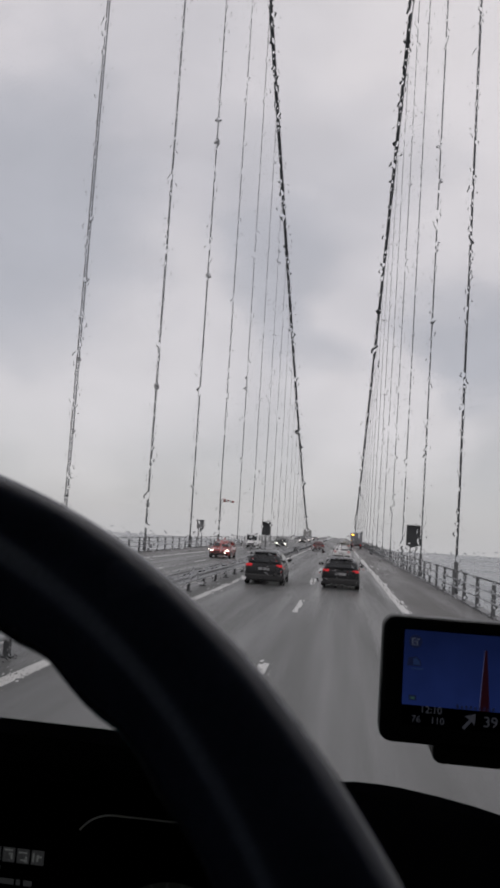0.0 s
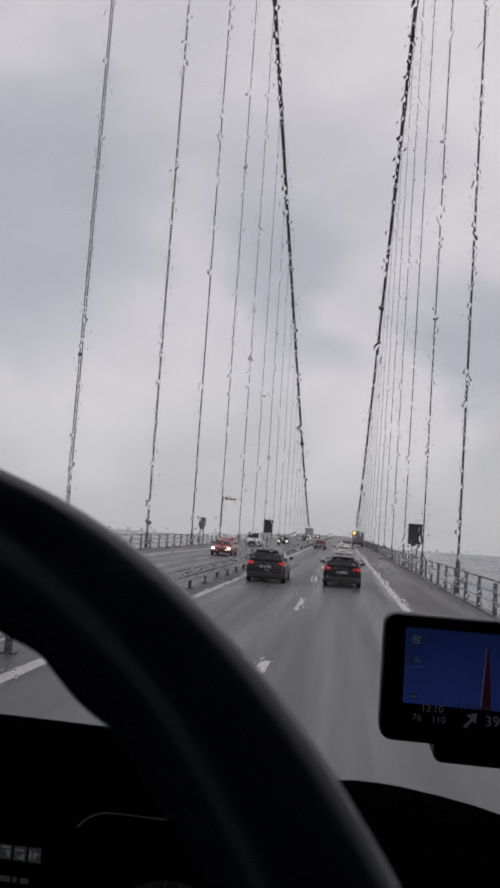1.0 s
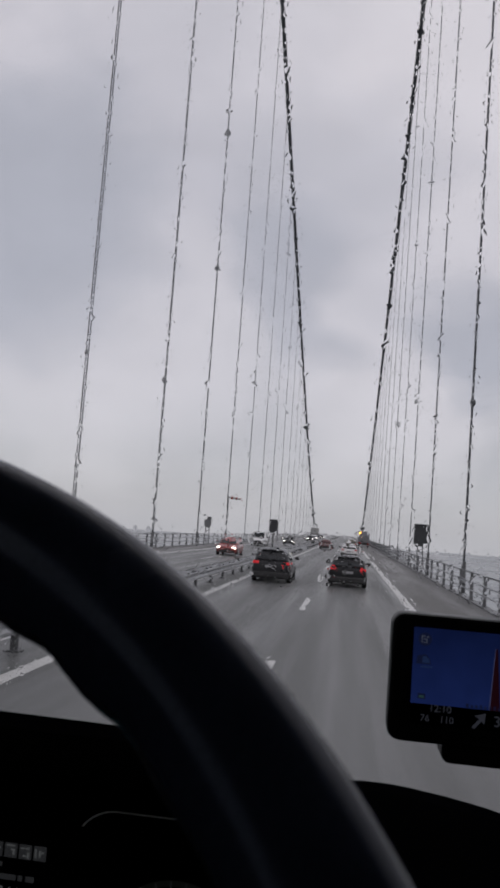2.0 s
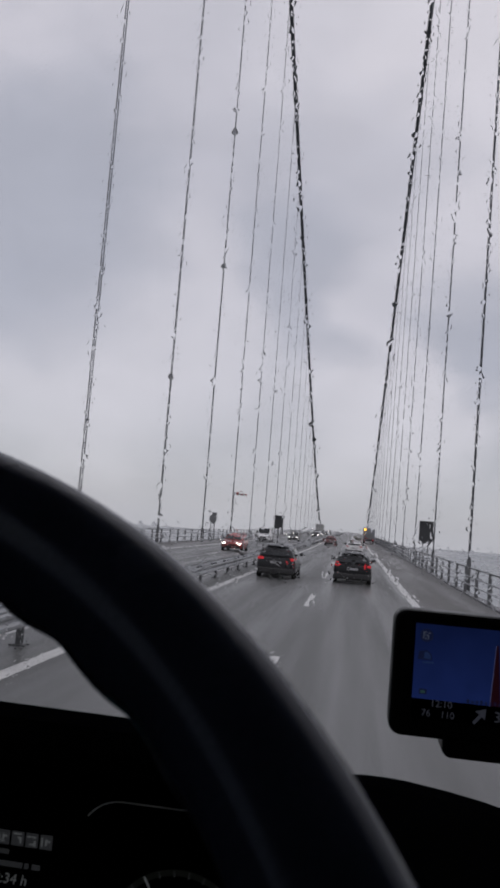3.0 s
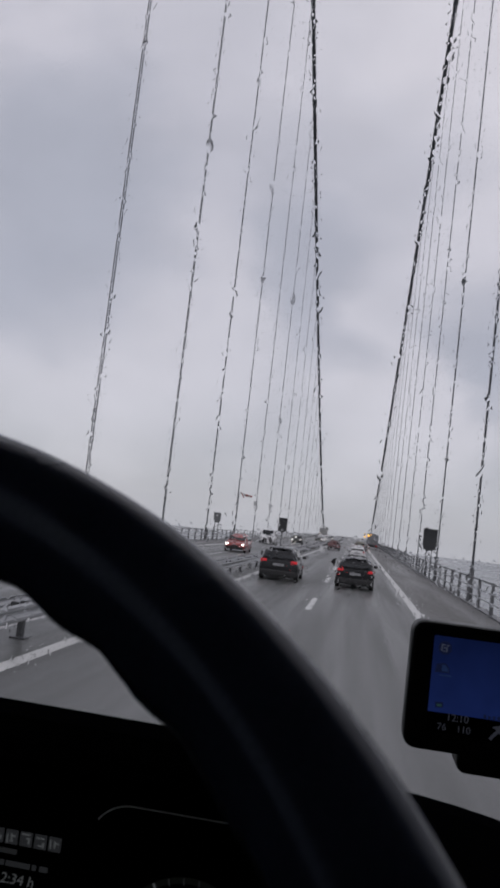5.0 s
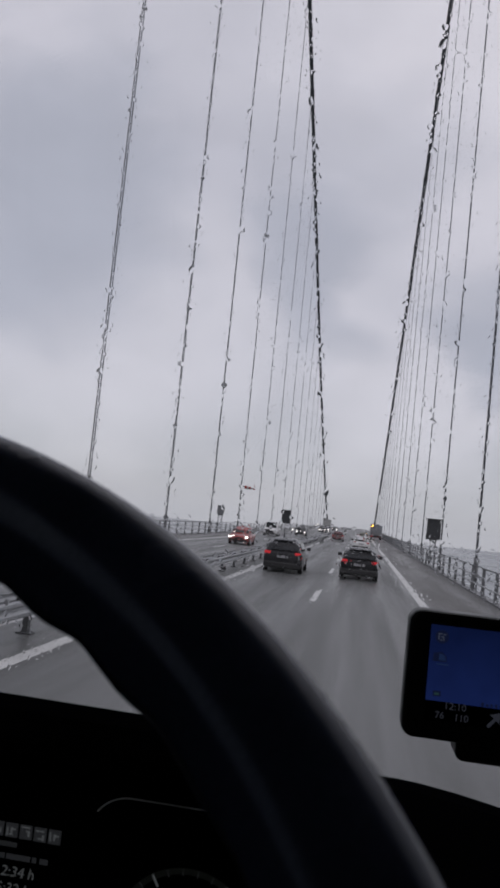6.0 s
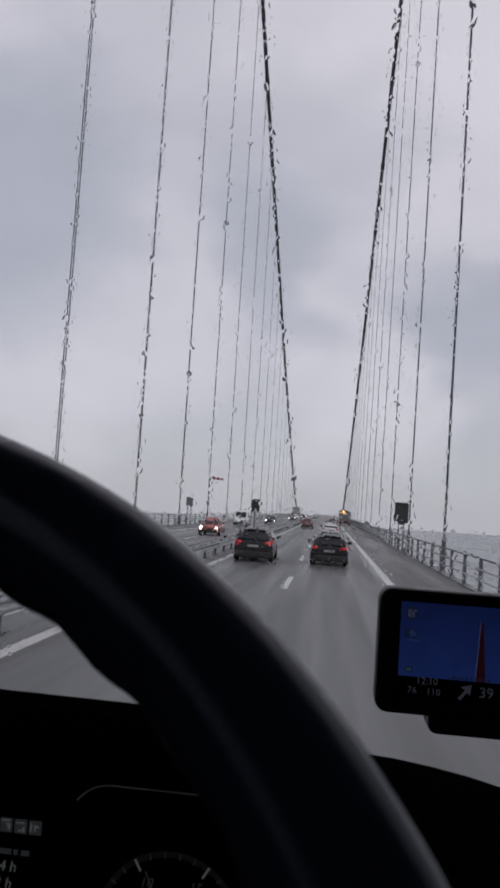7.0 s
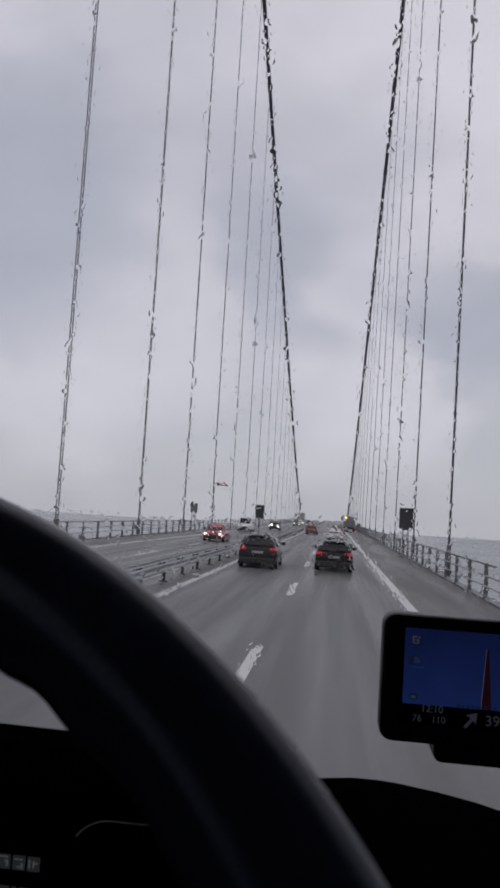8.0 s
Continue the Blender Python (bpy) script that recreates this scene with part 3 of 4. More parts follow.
        return part(name, bm, M_CARGLASS, c)

    y0, y1 = (0.10, 0.50) if not van else (0.055, 0.105)
    zt = h * 0.93
    pane("rear_window", y0 + (y1 - y0) * 0.08 - 0.05, y1 - (y1 - y0) * 0.02 - 0.05, 0.76, 0.55 if not van else 0.72, belt + 0.045, zt - 0.02, (0, -0.012, 0.006))
    yf0, yf1 = top[-1][0], top[-2][0]
    pane("windscreen", yf0 - (yf0 - yf1) * 0.10 + 0.01, yf0 - (yf0 - yf1) * 0.92 + 0.01, 0.74, 0.62 if not van else 0.74, top[-1][4] + 0.05, zt - 0.02, (0, 0.02, 0.014))
    for s in (1, -1):
        bm = bmesh.new()
        if van:
            q = ((L * 0.52, belt + 0.06), (L * 0.76, belt + 0.02), (L * 0.70, h * 0.88), (L * 0.52, h * 0.88))
        else:
            q = ((0.55, belt + 0.05), (L * 0.66, belt + 0.02), (L * 0.54, h * 0.90), (0.78, h * 0.90))
        a = [bm.verts.new((s * hw * (0.935 - 0.22 * (z - belt) / (h - belt) if not van else 0.985 - 0.11 * (z - belt) / (h - belt)), y, z)) for y, z in q]
        f0 = bm.faces.new(a)
        ext = bmesh.ops.extrude_face_region(bm, geom=[f0])
        for v in (e for e in ext["geom"] if isinstance(e, bmesh.types.BMVert)):
            v.co.x += s * 0.012
        part("side_window", bm, M_CARGLASS, c)
        # lamps, mirrors, wheels
        part("tail_lamp", boxed(s * hw * 0.62 if s > 0 else s * hw * 0.93, s * hw * 0.93 if s > 0 else s * hw * 0.62, -0.02, 0.16, belt * 0.84, belt * 0.955), M_TAIL if (lamps_on and bright) else M_TAIL_DIM, c, bevel=0.02)
        hl = boxed(min(s * hw * 0.60, s * hw * 0.84), max(s * hw * 0.60, s * hw * 0.84), L - 0.16, L - 0.01, belt * 0.60, belt * 0.73)
        part("headlamp", hl, M_HEAD if head else M_RIM, c, bevel=0.02)
        mir = boxed(min(s * (hw - 0.02), s * (hw + 0.20)), max(s * (hw - 0.02), s * (hw + 0.20)), L * 0.60, L * 0.60 + 0.16, belt + 0.02, belt + 0.17)
        part("door_mirror", mir, M_TRIM, c, bevel=0.03)
        for yy in (L * 0.175, L * 0.81):
            wx = s * (hw - 0.10)
            whl = part("wheel", rodded((wx - 0.10, yy, 0.32), (wx + 0.10, yy, 0.32), 0.32, seg=20), M_TYRE, c, bevel=0.02)
            part("rim", rodded((wx + s * 0.09, yy, 0.32), (wx + s * 0.112, yy, 0.32), 0.21, 0.19, seg=14), M_RIM, whl)
    part("bumper", boxed(-hw * 0.94, hw * 0.94, -0.06, 0.22, 0.20, 0.50), M_TRIM, c, bevel=0.07)
    part("front_bumper", boxed(-hw * 0.80, hw * 0.80, L - 0.16, L + 0.03, 0.25, 0.46), M_TRIM, c, bevel=0.04)
    part("grille", boxed(-hw * 0.45, hw * 0.45, L - 0.12, L + 0.012, 0.48, belt * 0.62), M_TRIM, c, bevel=0.01)
    part("number_plate", boxed(-0.26, 0.26, -0.045, 0.02, belt * 0.68, belt * 0.68 + 0.11), M_PLATE, c)
    if not van:
        part("roof_spoiler", boxed(-hw * 0.56, hw * 0.56, 0.40, 0.66, h * 0.94, h * 0.962), paint, c, bevel=0.008)
        part("rear_wiper", rodded((0.0, 0.08, belt + 0.05), (0.34, 0.11, belt + 0.10), 0.012, seg=6), M_TRIM, c)
    return c


car((0.1, 38.0), M_BLACKCAR, "black hatchback with red tail lamps on the wet road", size=(1.82, 4.3, 1.47))
car((-3.45, 37.0), M_GREYCAR, "dark grey estate car with lit red tail lamps", size=(1.84, 4.5, 1.56))
car((0.2, 84.0), M_WHITECAR, "white hatchback farther along the wet lane", bright=False)
# the next two carry rain haze in their paint
car((-3.2, 118.0), M_MAROON_HAZED, "maroon car far along the overtaking lane, paint greyed for haze", bright=False)
car((0.6, 128.0), M_OLIVE_HAZED, "olive estate car far along the wet lane, paint greyed for haze", size=(1.85, 4.6, 1.7), bright=False)
car((-9.8, 69.0), M_REDCAR, "bright red oncoming car with lit headlamps", turned=True, head=True, bright=False, group="oncoming cars")
car((-12.0, 112.0), M_WHITECAR, "white oncoming delivery van with a dark windscreen", size=(1.98, 4.9, 1.98), turned=True, van=True, bright=False, group="oncoming cars")
car((-9.6, 134.0), M_BLACKCAR, "dark oncoming car with lit headlamps", turned=True, head=True, bright=False, group="oncoming cars")
for y, x, m in ((205, -9.4, M_GREYCAR), (236, -9.7, M_WHITECAR), (262, -12.2, M_GREYCAR), (300, -9.5, M_BLACKCAR)):
    car((x, y), m, "distant oncoming car with bright headlamps", turned=True, head=True, bright=False, group="oncoming cars")


def works_lorry(at):
    c = thing("works_lorry", "haze-paled blue-grey works lorry with an amber warning beacon on its back", "lorry", at=(at[0], at[1], 0))
    # box colour includes distance haze
    part("cargo_box", boxed(-1.2, 1.2, 0, 5.2, 0.95, 3.1), M_BLUEGREY_HAZED, c, bevel=0.06)
    part("chassis", boxed(-0.9, 0.9, 0.1, 7.2, 0.55, 0.95), M_TRIM, c)
    part("cab", boxed(-1.15, 1.15, 5.35, 7.2, 0.7, 2.7), M_ORANGE, c, bevel=0.12)
    part("warning_board", boxed(-0.95, 0.95, -0.10, -0.01, 1.0, 2.3), M_SIGN_GREY, c, bevel=0.02)
    part("beacon", rodded((-0.85, -0.16, 2.9), (-0.85, -0.02, 2.9), 0.19, seg=16), M_AMBER, c)
    for s in (1, -1):
        part("tail_lamp", boxed(s * 0.85 - 0.14, s * 0.85 + 0.14, -0.06, 0, 0.75, 0.9), M_TAIL, c)
        for y in (1.2, 6.2):
            part("wheel", rodded((s * 0.95 - 0.14, y, 0.48), (s * 0.95 + 0.14, y, 0.48), 0.48, seg=20), M_TYRE, c)


works_lorry((3.3, 168))


# ---- the lorry's cab ----
LEFT, RIGHT, BACK, FLOOR, ROOF = -0.80, 1.72, -1.35, 1.15, 3.42


def screen_y(z):
    return 0.90 - 0.17 * (z - 2.2)


cab = thing("lorry_cab", "plain lorry cab with dark lining behind its large windscreen", "lorry", at=(0, 0, 0))
part("floor_panel", boxed(LEFT, RIGHT, BACK, 0.95, FLOOR - 0.08, FLOOR), M_CAB, cab)
part("roof_panel", boxed(LEFT, RIGHT, BACK, 0.74, ROOF, ROOF + 0.07), M_HEADLINER, cab, "pale grey fabric headliner")
part("back_panel", boxed(LEFT, RIGHT, BACK - 0.06, BACK, FLOOR - 0.08, ROOF + 0.07), M_CAB, cab)
part("front_panel", boxed(LEFT, RIGHT, 0.93, 0.99, 0.55, 2.12), M_CABOUT, cab, bevel=0.02)
part("header", boxed(LEFT, RIGHT, 0.56, 0.74, 3.13, ROOF), M_CAB, cab)
for x0, x1 in ((LEFT - 0.06, LEFT), (RIGHT, RIGHT + 0.06)):
    part("side_panel", boxed(x0, x1, BACK - 0.06, 0.93, 0.9, 2.12), M_CABOUT, cab)
    part("side_panel", boxed(x0, x1, BACK - 0.06, -0.62, 2.123, ROOF + 0.07), M_CABOUT, cab)
    part("side_panel", boxed(x0, x1, -0.617, 0.66, 3.20, ROOF + 0.07), M_CABOUT, cab)
    # unseen: these two narrow the side window to limit light on the steering wheel
    part("raised_sill", boxed(x0, x1, -0.617, 0.80, 2.123, 2.68), M_CAB, cab)
    part("shade_panel", boxed(x0, x1, -0.06, 0.66, 2.683, 3.197), M_CAB, cab)
    pil = extrude_x(((screen_y(2.12) + 0.03, 2.12), (screen_y(2.12) - 0.10, 2.12), (screen_y(3.4) - 0.10, 3.42), (screen_y(3.4) + 0.03, 3.42)), x0, x1)
    part("pillar", pil, M_CAB, cab)
    part("wheel", rodded((x0 - 0.05 if x0 > 0 else x0 + 0.05, -0.35, 0.5), (x0 - 0.32 if x0 > 0 else x0 + 0.33, -0.35, 0.5), 0.5, seg=28), M_TYRE, cab)
part("chassis", boxed(LEFT + 0.4, RIGHT - 0.4, -1.6, 0.9, 0.6, FLOOR - 0.083), M_TRIM, cab)
# the windscreen's rubber seal
for a, b in (((LEFT, 2.12), (RIGHT, 2.12)), ((LEFT, 3.36), (RIGHT, 3.36))):
    part("windscreen_seal", rodded((a[0], screen_y(a[1]), a[1]), (b[0], screen_y(b[1]), b[1]), 0.012), M_TRIM, cab)

pane = extrude_x([(screen_y(z) + d, z) for z, d in ((2.125, 0.0), (3.355, 0.0), (3.355, 0.005), (2.125, 0.005))], LEFT + 0.004, RIGHT - 0.004)
windscreen = part("windscreen", pane, M_PANE, cab, "large clear windscreen speckled with rain")
windscreen.visible_shadow = False

# dashboard
dashboard = thing("dashboard", "black soft-plastic dashboard with a rounded top under the windscreen", "dashboard", at=(0.4, 0.6, 2.0))
PAD = ((0.690, 0.0), (0.705, -0.003), (0.84, -0.09), (0.885, -0.13), (0.885, -0.16), (0.60, -0.11), (0.545, -0.085), (0.60, -0.036), (0.655, -0.010), (0.675, -0.002))
FASCIA = ((0.60, -0.113), (0.885, -0.163), (0.885, -0.45), (0.50, -0.60), (0.48, -0.25), (0.53, -0.10))
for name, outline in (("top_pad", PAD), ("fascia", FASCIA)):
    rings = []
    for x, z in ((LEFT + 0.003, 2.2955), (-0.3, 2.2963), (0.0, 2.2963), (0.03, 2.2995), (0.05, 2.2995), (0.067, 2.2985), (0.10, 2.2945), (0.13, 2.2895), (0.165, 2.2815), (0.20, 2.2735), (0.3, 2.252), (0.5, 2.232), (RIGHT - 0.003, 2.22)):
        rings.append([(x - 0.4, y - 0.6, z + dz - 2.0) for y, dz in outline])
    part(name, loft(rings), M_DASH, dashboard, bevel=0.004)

# instrument cluster under its hood
cluster = thing("instrument_cluster", "dark instrument cluster with text display and rev counter under a hood", "instrument cluster", at=(-0.2, 0.46, 2.2))
HOOD = ((0.425, 2.360), (0.421, 2.372), (0.428, 2.383), (0.440, 2.3875), (0.452, 2.3845), (0.50, 2.366), (0.655, 2.297), (0.655, 2.12), (0.468, 2.12), (0.468, 2.353))
rings = []
for x, s, d in ((-0.62, 0.0, -0.004), (-0.40, 0, 0.0025), (-0.18, 0, 0.001), (-0.10, 0, 0), (-0.055, 0, -0.001), (-0.038, 0, -0.003), (-0.026, 0, -0.010), (-0.016, 0, -0.03)):
    rings.append([(x + 0.2, y - 0.46, (z + d * (z > 2.2)) - 2.2) for y, z in HOOD])
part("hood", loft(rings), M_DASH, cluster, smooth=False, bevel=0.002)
CY = 0.4665 - 0.46
part("panel", extrude_y([(x + 0.2, z - 2.2) for x, z in rounded_rect(-0.30, -0.012, 2.13, 2.350, 0.02)], CY - 0.002, CY + 0.001), M_GLOSSBLACK, cluster)
# bezel over and beside the rev counter; a faint glow stands for its reflection
pts = [(x, z) for x, z in rounded_rect(-0.1425 + 0.2, -0.0275 + 0.2, 2.17 - 2.2, 2.3335 - 2.2, 0.024, 10)]
# cut to the stretch where the reflection would show
pts = pts[-1:] + pts[:18]
rings = []
for i, (x, z) in enumerate(pts):
    a, b = pts[max(i - 1, 0)], pts[min(i + 1, len(pts) - 1)]
    d = Vector((b[0] - a[0], 0, b[1] - a[1])).normalized()
    u = d.cross(Vector((0, 1, 0)))
    rings.append([Vector((x, CY - 0.003, z)) + 0.00045 * (math.cos(t) * u + math.sin(t) * Vector((0, 1, 0))) for t in (0, 1.05, 2.1, 3.14, 4.2, 5.24)])
part("bezel", loft(rings), M_BEZEL_GLINT, cluster, "thin pale bezel line with a glow for its glint", smooth=True)
# rev counter
gx, gz, gr = -0.0805 + 0.2, 2.2595 - 2.2, 0.0416
bm = bmesh.new()
n = 64
for k in range(n + 1):
    a = radians(246 - 312.5 * k / n)
    for r in (gr, gr - 0.0035):
        bm.verts.new((gx + r * math.cos(a), CY - 0.0026, gz + r * math.sin(a)))
bm.verts.ensure_lookup_table()
for k in range(n):
    bm.faces.new([bm.verts[i] for i in (2 * k, 2 * k + 2, 2 * k + 3, 2 * k + 1)])
part("gauge_ring", bm, mat("gauge_ring_dim", (0.03, 0.03, 0.03), 0.4, emit=(0.0016, 0.0018, 0.0015), power=1.0), cluster)
for k in range(26):
    a = radians(246 - 12.5 * k)
    long = k % 5 == 0
    r0, r1, wd = gr - (0.0075 if long else 0.0042), gr - 0.0005, (0.0006 if long else 0.0003)
    d, u = Vector((math.cos(a), 0, math.sin(a))), Vector((-math.sin(a), 0, math.cos(a)))
    bm = bmesh.new()
    c0 = Vector((gx, CY - 0.0030, gz))
    vs = [bm.verts.new(c0 + d * r + u * e) for r, e in ((r0, -wd), (r0, wd), (r1, wd), (r1, -wd))]
    f0 = bm.faces.new(vs)
    ext = bmesh.ops.extrude_face_region(bm, geom=[f0])
    for v in (e for e in ext["geom"] if isinstance(e, bmesh.types.BMVert)):
        v.co.y -= 0.0002
    part("tick", bm, M_CLTEXT if long else M_CLDIM, cluster)
for k, txt in enumerate(("0", "5", "10", "15", "20", "25")):
    a = radians(246 - 62.5 * k)
    writing("numeral", txt, 0.0078, gx + 0.027 * math.cos(a), CY - 0.0032, gz + 0.027 * math.sin(a), M_CLDIM, cluster, lean=0.2)
a = radians(116)
part("needle", rodded((gx, CY - 0.004, gz), (gx + 0.033 * math.cos(a), CY - 0.004, gz + 0.033 * math.sin(a)), 0.0006, 0.0003, seg=6), M_CLICON, cluster)
# text display
for k in range(6):
    x = -0.1615 - 0.0087 * k + 0.2
    sq = part("menu_icon", extrude_y([(x - 0.0036, 0.1015), (x - 0.0036, 0.1092), (x + 0.0036, 0.1092), (x + 0.0036, 0.1015)], CY - 0.003, CY - 0.0022), M_CYAN if k == 5 else M_CLICON, cluster, "cyan selected menu icon" if k == 5 else "")
    if k < 5:
        for j, (u, v, w, h) in enumerate(((-0.0026, 0.0026, 0.0050, 0.0008), (-0.0028, -0.0030, 0.0009, 0.0048), (-0.0004, -0.0016, 0.0010, 0.0036), (0.0014, -0.0028, 0.0012, 0.0030), (-0.0012, -0.0032, 0.0024, 0.0007), (0.0002, 0.0006, 0.0024, 0.0009))):
            if (k * 3 + j) % 4:
                zc = 0.1052 + v * (1 - 0.3 * ((k + j) % 2))
                part("symbol", boxed(x + u, x + u + w, CY - 0.0034, CY - 0.003, zc, zc + h), M_CLTEXT if (k + j) % 3 else M_CLICON, sq)
part("text_bar", extrude_y([(-0.018, 0.0962), (-0.018, 0.0986), (0.0165, 0.0986), (0.0165, 0.0962)], CY - 0.003, CY - 0.0022), M_CLDIM, cluster)
for a, b in ((-0.045, -0.034), (-0.031, -0.018), (-0.0155, -0.0040), (-0.0024, 0.0098), (0.0110, 0.0254), (0.0269, 0.0292), (0.0314, 0.0362)):
    part("text_bar", extrude_y([(a, 0.0894), (a, 0.0921), (b, 0.0921), (b, 0.0894)], CY - 0.003, CY - 0.0022), M_CLICON, cluster)
writing("time_text", "2:34 h", 0.0082, 0.0190, CY - 0.003, 0.0826, M_CLTEXT, cluster, lean=0.15)
writing("time_text", "5:32 h", 0.0082, 0.0170, CY - 0.003, 0.0733, M_CLTEXT, cluster, lean=0.15)
for a, b in ((0.0063, 0.0086), (0.0094, 0.0117), (0.0140, 0.0163), (0.0171, 0.0194)):
    part("text_bar", extrude_y([(a, 0.0600), (a, 0.0652), (b, 0.0652), (b, 0.0600)], CY - 0.003, CY - 0.0022), M_CLICON, cluster)

# small symbols before the two times
bm = bmesh.new()
for k in range(24):
    a = 2 * math.pi * k / 24
    for r in (0.0032, 0.0025):
        bm.verts.new((-0.0068 + r * math.cos(a), CY - 0.0030, 0.0832 + r * math.sin(a)))
bm.verts.ensure_lookup_table()
for k in range(24):
    i, j = 2 * k, 2 * ((k + 1) % 24)
    bm.faces.new([bm.verts[q] for q in (i, j, j + 1, i + 1)])
part("wheel_symbol", bm, M_CLTEXT, cluster)
part("wheel_symbol", boxed(-0.0094, -0.0042, CY - 0.0032, CY - 0.003, 0.0826, 0.0833), M_CLTEXT, cluster)
part("arrow_symbol", extrude_y([(-0.0028, 0.0712), (-0.0028, 0.0752), (0.0006, 0.0732)], CY - 0.0032, CY - 0.0028), M_CLTEXT, cluster)
part("arrow_symbol", boxed(-0.0050, -0.0040, CY - 0.0032, CY - 0.0028, 0.0714, 0.0750), M_CLTEXT, cluster)
M_CLGREEN = mat("cluster_green", (0.03, 0.08, 0.03), 0.4, vary=0.1, emit=(0.008, 0.03, 0.008), power=1.0)
for k in range(3):
    part("green_mark", boxed(-0.0075 + 0.0032 * k, -0.0052 + 0.0032 * k, CY - 0.0032, CY - 0.0028, 0.0655, 0.0668), M_CLGREEN, cluster)

for child in cluster.children:
    if not child.name.startswith("hood"):
        child.location = (0.0055, 0, 0.001)

# steering wheel
WC, TILT, TURN = Vector((-0.1799, 0.0850, 2.3373)), radians(39.16), radians(-7.81)
wn_ = Vector((math.sin(TURN) * math.cos(TILT), -math.cos(TURN) * math.cos(TILT), math.sin(TILT)))
wu = Vector((0, 0, 1)).cross(wn_).normalized()
wv = wn_.cross(wu)
wheel = thing("steering_wheel", "thick black leather-covered lorry steering wheel with finger grips", "steering wheel", at=WC)
rings = []
N = 240
for k in range(N):
    a = 2 * math.pi * k / N
    d = math.cos(a) * wu + math.sin(a) * wv
    grip = 0.0011 * math.sin(a * 0.2 * 2 * math.pi / 0.030)
    ring = []
    for j in range(20):
        b = 2 * math.pi * j / 20
        inner = max(0.0, -math.cos(b))
        thick = 0.0062 * max(0.0, math.sin(a) - 0.72) / 0.28
        r = 0.0166 + inner * (-0.0031 + thick) + inner * min(1.0, max(0.0, 0.6 - math.sin(b))) * grip
        depth = 0.0160
        ring.append(d * (0.2185 + r * math.cos(b)) + wn_ * (depth * math.sin(b)))
    rings.append(ring)
part("wheel_rim", loft(rings + rings[:1], caps=False), M_LEATHER, wheel, "black grained leather rim", smooth=True)
hub = bmesh.new()
m = Matrix.Translation(-0.05 * wn_) @ wn_.to_track_quat("Z", "Y").to_matrix().to_4x4()
bmesh.ops.create_cone(hub, cap_ends=True, segments=40, radius1=0.085, radius2=0.075, depth=0.05, matrix=m)
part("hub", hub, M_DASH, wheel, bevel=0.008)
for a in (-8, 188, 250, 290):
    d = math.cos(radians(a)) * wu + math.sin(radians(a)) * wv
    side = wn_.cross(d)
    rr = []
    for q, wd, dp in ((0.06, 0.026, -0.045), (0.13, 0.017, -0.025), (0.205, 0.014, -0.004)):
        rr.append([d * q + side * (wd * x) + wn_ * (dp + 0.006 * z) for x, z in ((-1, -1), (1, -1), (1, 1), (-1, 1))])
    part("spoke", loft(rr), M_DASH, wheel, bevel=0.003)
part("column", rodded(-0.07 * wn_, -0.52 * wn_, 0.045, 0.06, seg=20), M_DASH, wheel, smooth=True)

# satnav
nav = thing("satnav", "black satellite navigator with a blue night map on its screen", "satnav", at=(0.113, 0.588, 2.362))


def nav_flat(name, pts, material, y=0.5765, thick=0.0006, parent=None):
    return part(name, extrude_y([(x - 0.113, z - 2.362) for x, z in pts], y - 0.588 - thick, y - 0.588), material, parent or nav)


def nav_rect(name, x0, x1, z0, z1, material, y=0.5765):
    return nav_flat(name, ((x0, z0), (x0, z1), (x1, z1), (x1, z0)), material, y)


part("case", extrude_y([(x - 0.113, z - 2.362) for x, z in rounded_rect(0.0405, 0.186, 2.3625, 2.4490, 0.009)], 0.577 - 0.588, 0.600 - 0.588), M_GPS, nav, bevel=0.003)
nav_rect("screen", 0.0555, 0.1715, 2.3892, 2.4402, M_SCREEN)
nav_rect("status_bar", 0.0555, 0.1715, 2.3755, 2.3891, M_GLOSSBLACK)
nav_flat("route", ((0.1082, 2.3893), (0.1106, 2.4300), (0.1120, 2.4300), (0.1148, 2.3893)), M_ROUTE, 0.5758)
nav_flat("route_edge", ((0.1076, 2.3893), (0.1103, 2.4300), (0.1105, 2.4300), (0.1081, 2.3893)), M_ROUTE_EDGE, 0.5758)
disc = [(0.0632 + 0.0046 * math.cos(t), 2.4325 + 0.0046 * math.sin(t)) for t in (2 * math.pi * k / 20 for k in range(20))]
nav_flat("icon", disc, M_ICON_DARK, 0.5758)
for dx, dz, w, h in ((-0.0026, -0.0022, 0.0009, 0.0046), (-0.0026, 0.0017, 0.0026, 0.0008), (-0.0010, -0.0003, 0.0024, 0.0008), (0.0006, -0.0026, 0.0009, 0.0026), (0.0008, 0.0012, 0.0018, 0.0009), (-0.0014, -0.0026, 0.0014, 0.0008)):
    nav_rect("icon_mark", 0.0632 + dx, 0.0632 + dx + w, 2.4325 + dz, 2.4325 + dz + h, M_ICON_PALE, 0.5750)
nav_flat("icon", ((0.0578, 2.4158), (0.0586, 2.4212), (0.0640, 2.4224), (0.0672, 2.4194), (0.0676, 2.4158)), M_ICON_DARK, 0.5758)
nav_flat("icon_mark", ((0.0620, 2.4168), (0.0622, 2.4208), (0.0642, 2.4212), (0.0664, 2.4190), (0.0668, 2.4168)), M_ICON_BLUE, 0.5750)
nav_rect("icon_mark", 0.0612, 0.0690, 2.4135, 2.4145, M_ICON_BLUE, 0.5758)
nav_rect("icon", 0.0600, 0.0652, 2.3925, 2.3960, M_ICON_DARK, 0.5758)
nav_rect("icon_mark", 0.0610, 0.0640, 2.3934, 2.3949, M_ICON_GREEN, 0.5750)
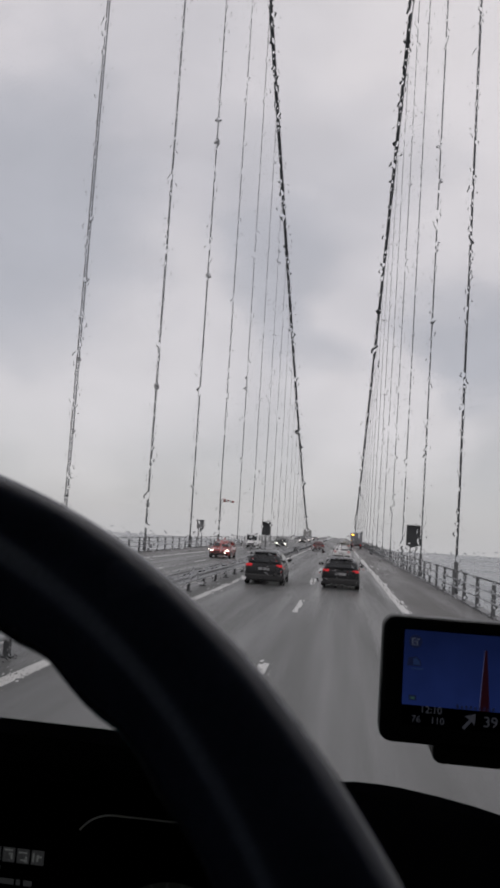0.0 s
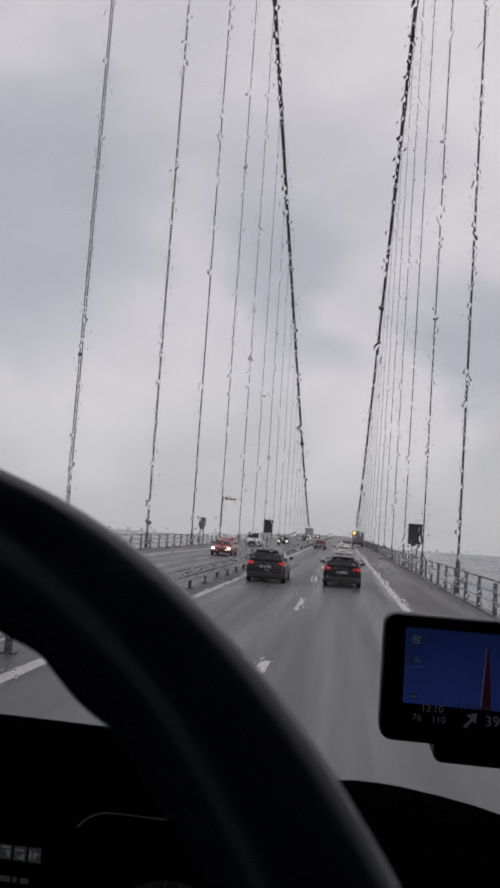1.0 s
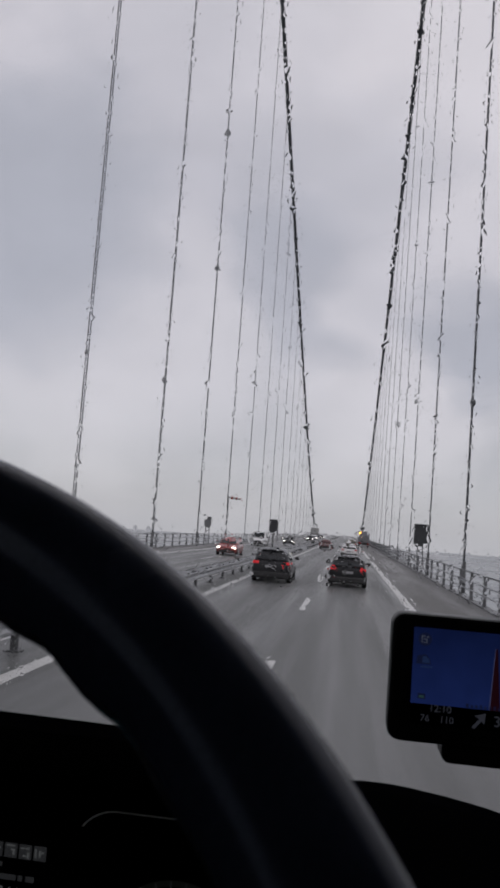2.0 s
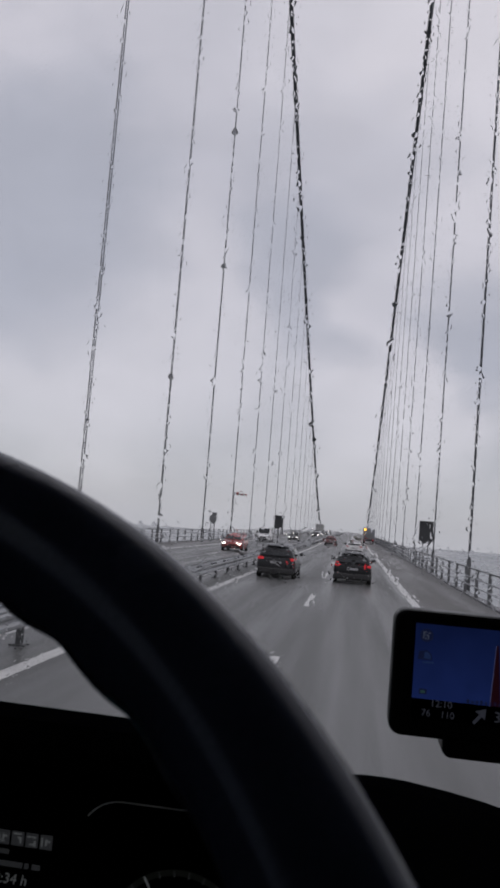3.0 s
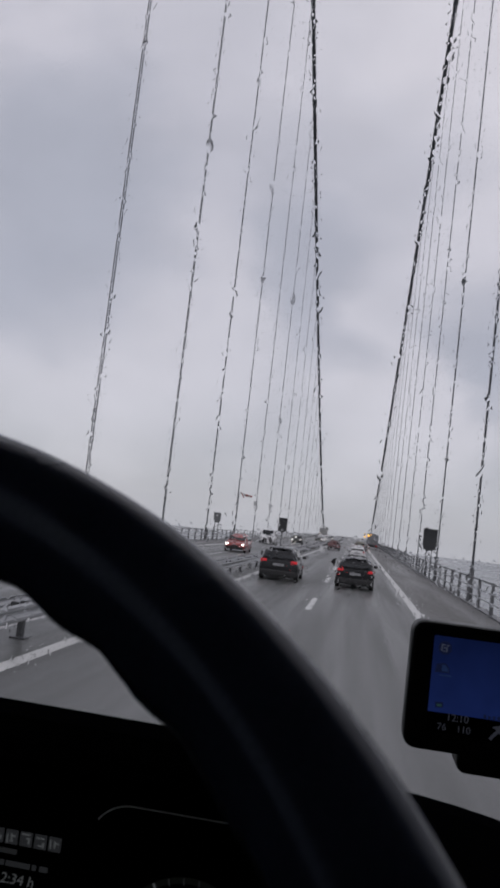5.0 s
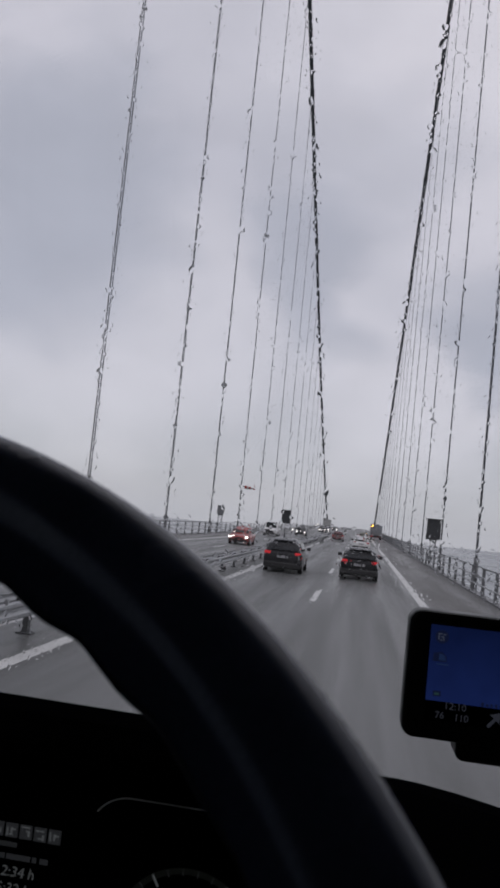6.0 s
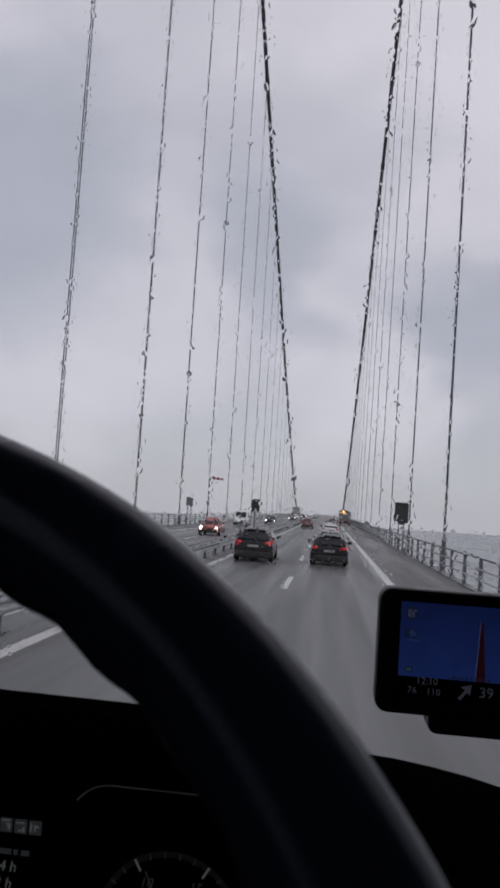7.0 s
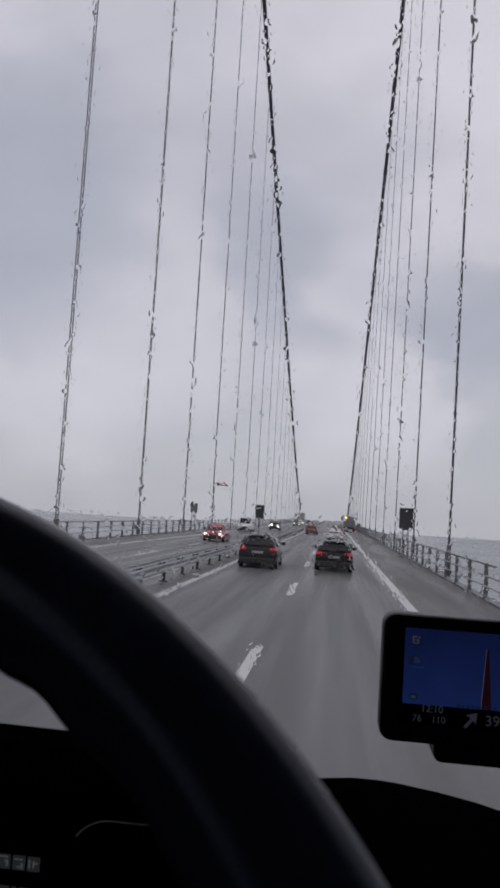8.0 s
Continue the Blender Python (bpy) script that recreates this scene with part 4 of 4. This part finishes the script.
# unreadable street name along the bar
for k in range(9):
    nav_rect("text_bar", 0.0925 + 0.0030 * k, 0.0941 + 0.0030 * k, 2.3896, 2.3896 + (0.0026, 0.0019, 0.0023)[k % 3], M_ICON_DARK, 0.5758)
writing("clock_text", "12:10", 0.0068, 0.0755 - 0.113, 0.5750 - 0.588, 2.3868 - 2.362, M_SCREENTEXT, nav)
writing("speed_text", "76", 0.0064, 0.0655 - 0.113, 0.5750 - 0.588, 2.3800 - 2.362, M_SCREENTEXT, nav)
writing("limit_text", "110", 0.0064, 0.0800 - 0.113, 0.5750 - 0.588, 2.3798 - 2.362, M_SCREENTEXT, nav)
writing("distance_text", "39", 0.0100, 0.1158 - 0.113, 0.5750 - 0.588, 2.3820 - 2.362, M_SCREENTEXT, nav)
AR = ((0.0968, 2.3772), (0.1015, 2.3829), (0.0985, 2.3848), (0.1056, 2.3868), (0.1050, 2.3795), (0.1030, 2.3816), (0.0983, 2.3760))
nav_flat("turn_arrow", AR, M_SCREENTEXT, 0.5756)
foot = part("mount", extrude_y([(x - 0.113, z - 2.362) for x, z in rounded_rect(0.0785, 0.190, 2.3495, 2.3680, 0.0065)], 0.582 - 0.588, 0.612 - 0.588), M_GPS, nav, bevel=0.003)
part("arm", rodded((0.05, 0.012, -0.006), (0.09, 0.15, -0.10), 0.011, seg=14), M_GPS, nav, smooth=True)
part("base", rodded((0.09, 0.15, -0.12), (0.09, 0.15, -0.095), 0.04, 0.03, seg=24), M_GPS, nav)

# wiper, parked at the foot of the windscreen
wiper = thing("windscreen_wiper", "black wiper parked along the foot of the windscreen", "wiper", at=(0.45, 0.92, 2.188))
part("blade", extrude_x(((-0.008, 0.012), (0.0, 0.018), (0.008, 0.012), (0.004, -0.004), (-0.004, -0.004)), -0.345, 0.40), M_RUBBER, wiper, "black rubber blade", bevel=0.002)
part("spine", rodded((-0.30, 0.010, -0.012), (0.36, 0.010, -0.012), 0.005, seg=8), M_RUBBER, wiper)
part("arm", rodded((0.02, 0.02, -0.004), (0.75, 0.03, -0.09), 0.011, 0.014, seg=10), M_RUBBER, wiper, smooth=True)
part("pivot", rodded((0.75, -0.0, -0.09), (0.75, 0.06, -0.09), 0.028, seg=16), M_RUBBER, wiper)
part("tag", boxed(-0.10, -0.08, -0.0095, -0.0085, 0.002, 0.012), M_WHITE, wiper, "small pale tag")
for x in (-0.2, 0.02, 0.24):
    part("clip", boxed(x - 0.015, x + 0.015, -0.004, 0.018, -0.018, 0.012), M_RUBBER, wiper, bevel=0.003)

# rain on the windscreen: shallow caps of water on the outer face
rng = random.Random(11)
verts, faces, cells = [], [], {}
for k in range(90000):
    x, z = rng.uniform(-0.50, 0.34), rng.uniform(2.22, 3.16)
    size = min(0.0036, 0.0013 * math.exp(abs(rng.gauss(0, 0.6))))
    if rng.random() > 0.9 + 0.45 * math.sin(23 * x + 9 * z) * math.sin(17 * z - 11 * x + 1) + 0.3 * math.sin(61 * x + 40 * z):
        continue
    tall = rng.choice((1, 1, 1.2, 1.6, 2.4)) if size > 0.0013 else 1.0
    turn = rng.uniform(-0.5, 0.5)
    reach, cx, cz = size * tall * 0.98, int(x / 0.025), int(z / 0.025)
    if any((x - u) ** 2 + (z - v) ** 2 < (reach + r) ** 2 for i in (-1, 0, 1) for j in (-1, 0, 1) for u, v, r in cells.get((cx + i, cz + j), ())):
        continue
    cells.setdefault((cx, cz), []).append((x, z, reach))
    base = len(verts)
    flat = rng.choice((rng.uniform(0.03, 0.07), rng.uniform(0.04, 0.09), rng.uniform(0.07, 0.14)))
    if size > 0.0026:
        flat = min(flat, 0.09)
    seg = 10
    wob = [rng.uniform(0.6, 1.25) for _ in range(seg)]
    y0 = 0.0062
    for f, hgt in ((1.0, 0.0), (0.78, 0.055), (0.42, 0.105)):
        for j in range(seg):
            a = 2 * math.pi * j / seg
            px, pz = size * f * wob[j] * math.cos(a), size * f * tall * wob[j] * math.sin(a)
            qx, qz = px * math.cos(turn) - pz * math.sin(turn), px * math.sin(turn) + pz * math.cos(turn)
            verts.append((x + qx, screen_y(z + qz) + y0 + size * hgt * flat, z + qz))
    verts.append((x, screen_y(z) + y0 + size * 0.125 * flat, z))
    for j in range(seg):
        verts.append(verts[base + j])
    faces.append(tuple(base + 3 * seg + 1 + j for j in range(seg)))
    for r in range(2):
        for j in range(seg):
            i = (j + 1) % seg
            faces.append((base + r * seg + j, base + (r + 1) * seg + j, base + (r + 1) * seg + i, base + r * seg + i))
    for j in range(seg):
        faces.append((base + 2 * seg + j, base + 3 * seg, base + 2 * seg + (j + 1) % seg))
me = bpy.data.meshes.new("raindrops")
me.from_pydata(verts, [], faces)
for p in me.polygons:
    p.use_smooth = len(p.vertices) < 10
me.materials.append(M_DROP)
drops = new("raindrops", me)
tagged(drops, "clear raindrops scattered over the windscreen", "raindrops", kind="stuff")
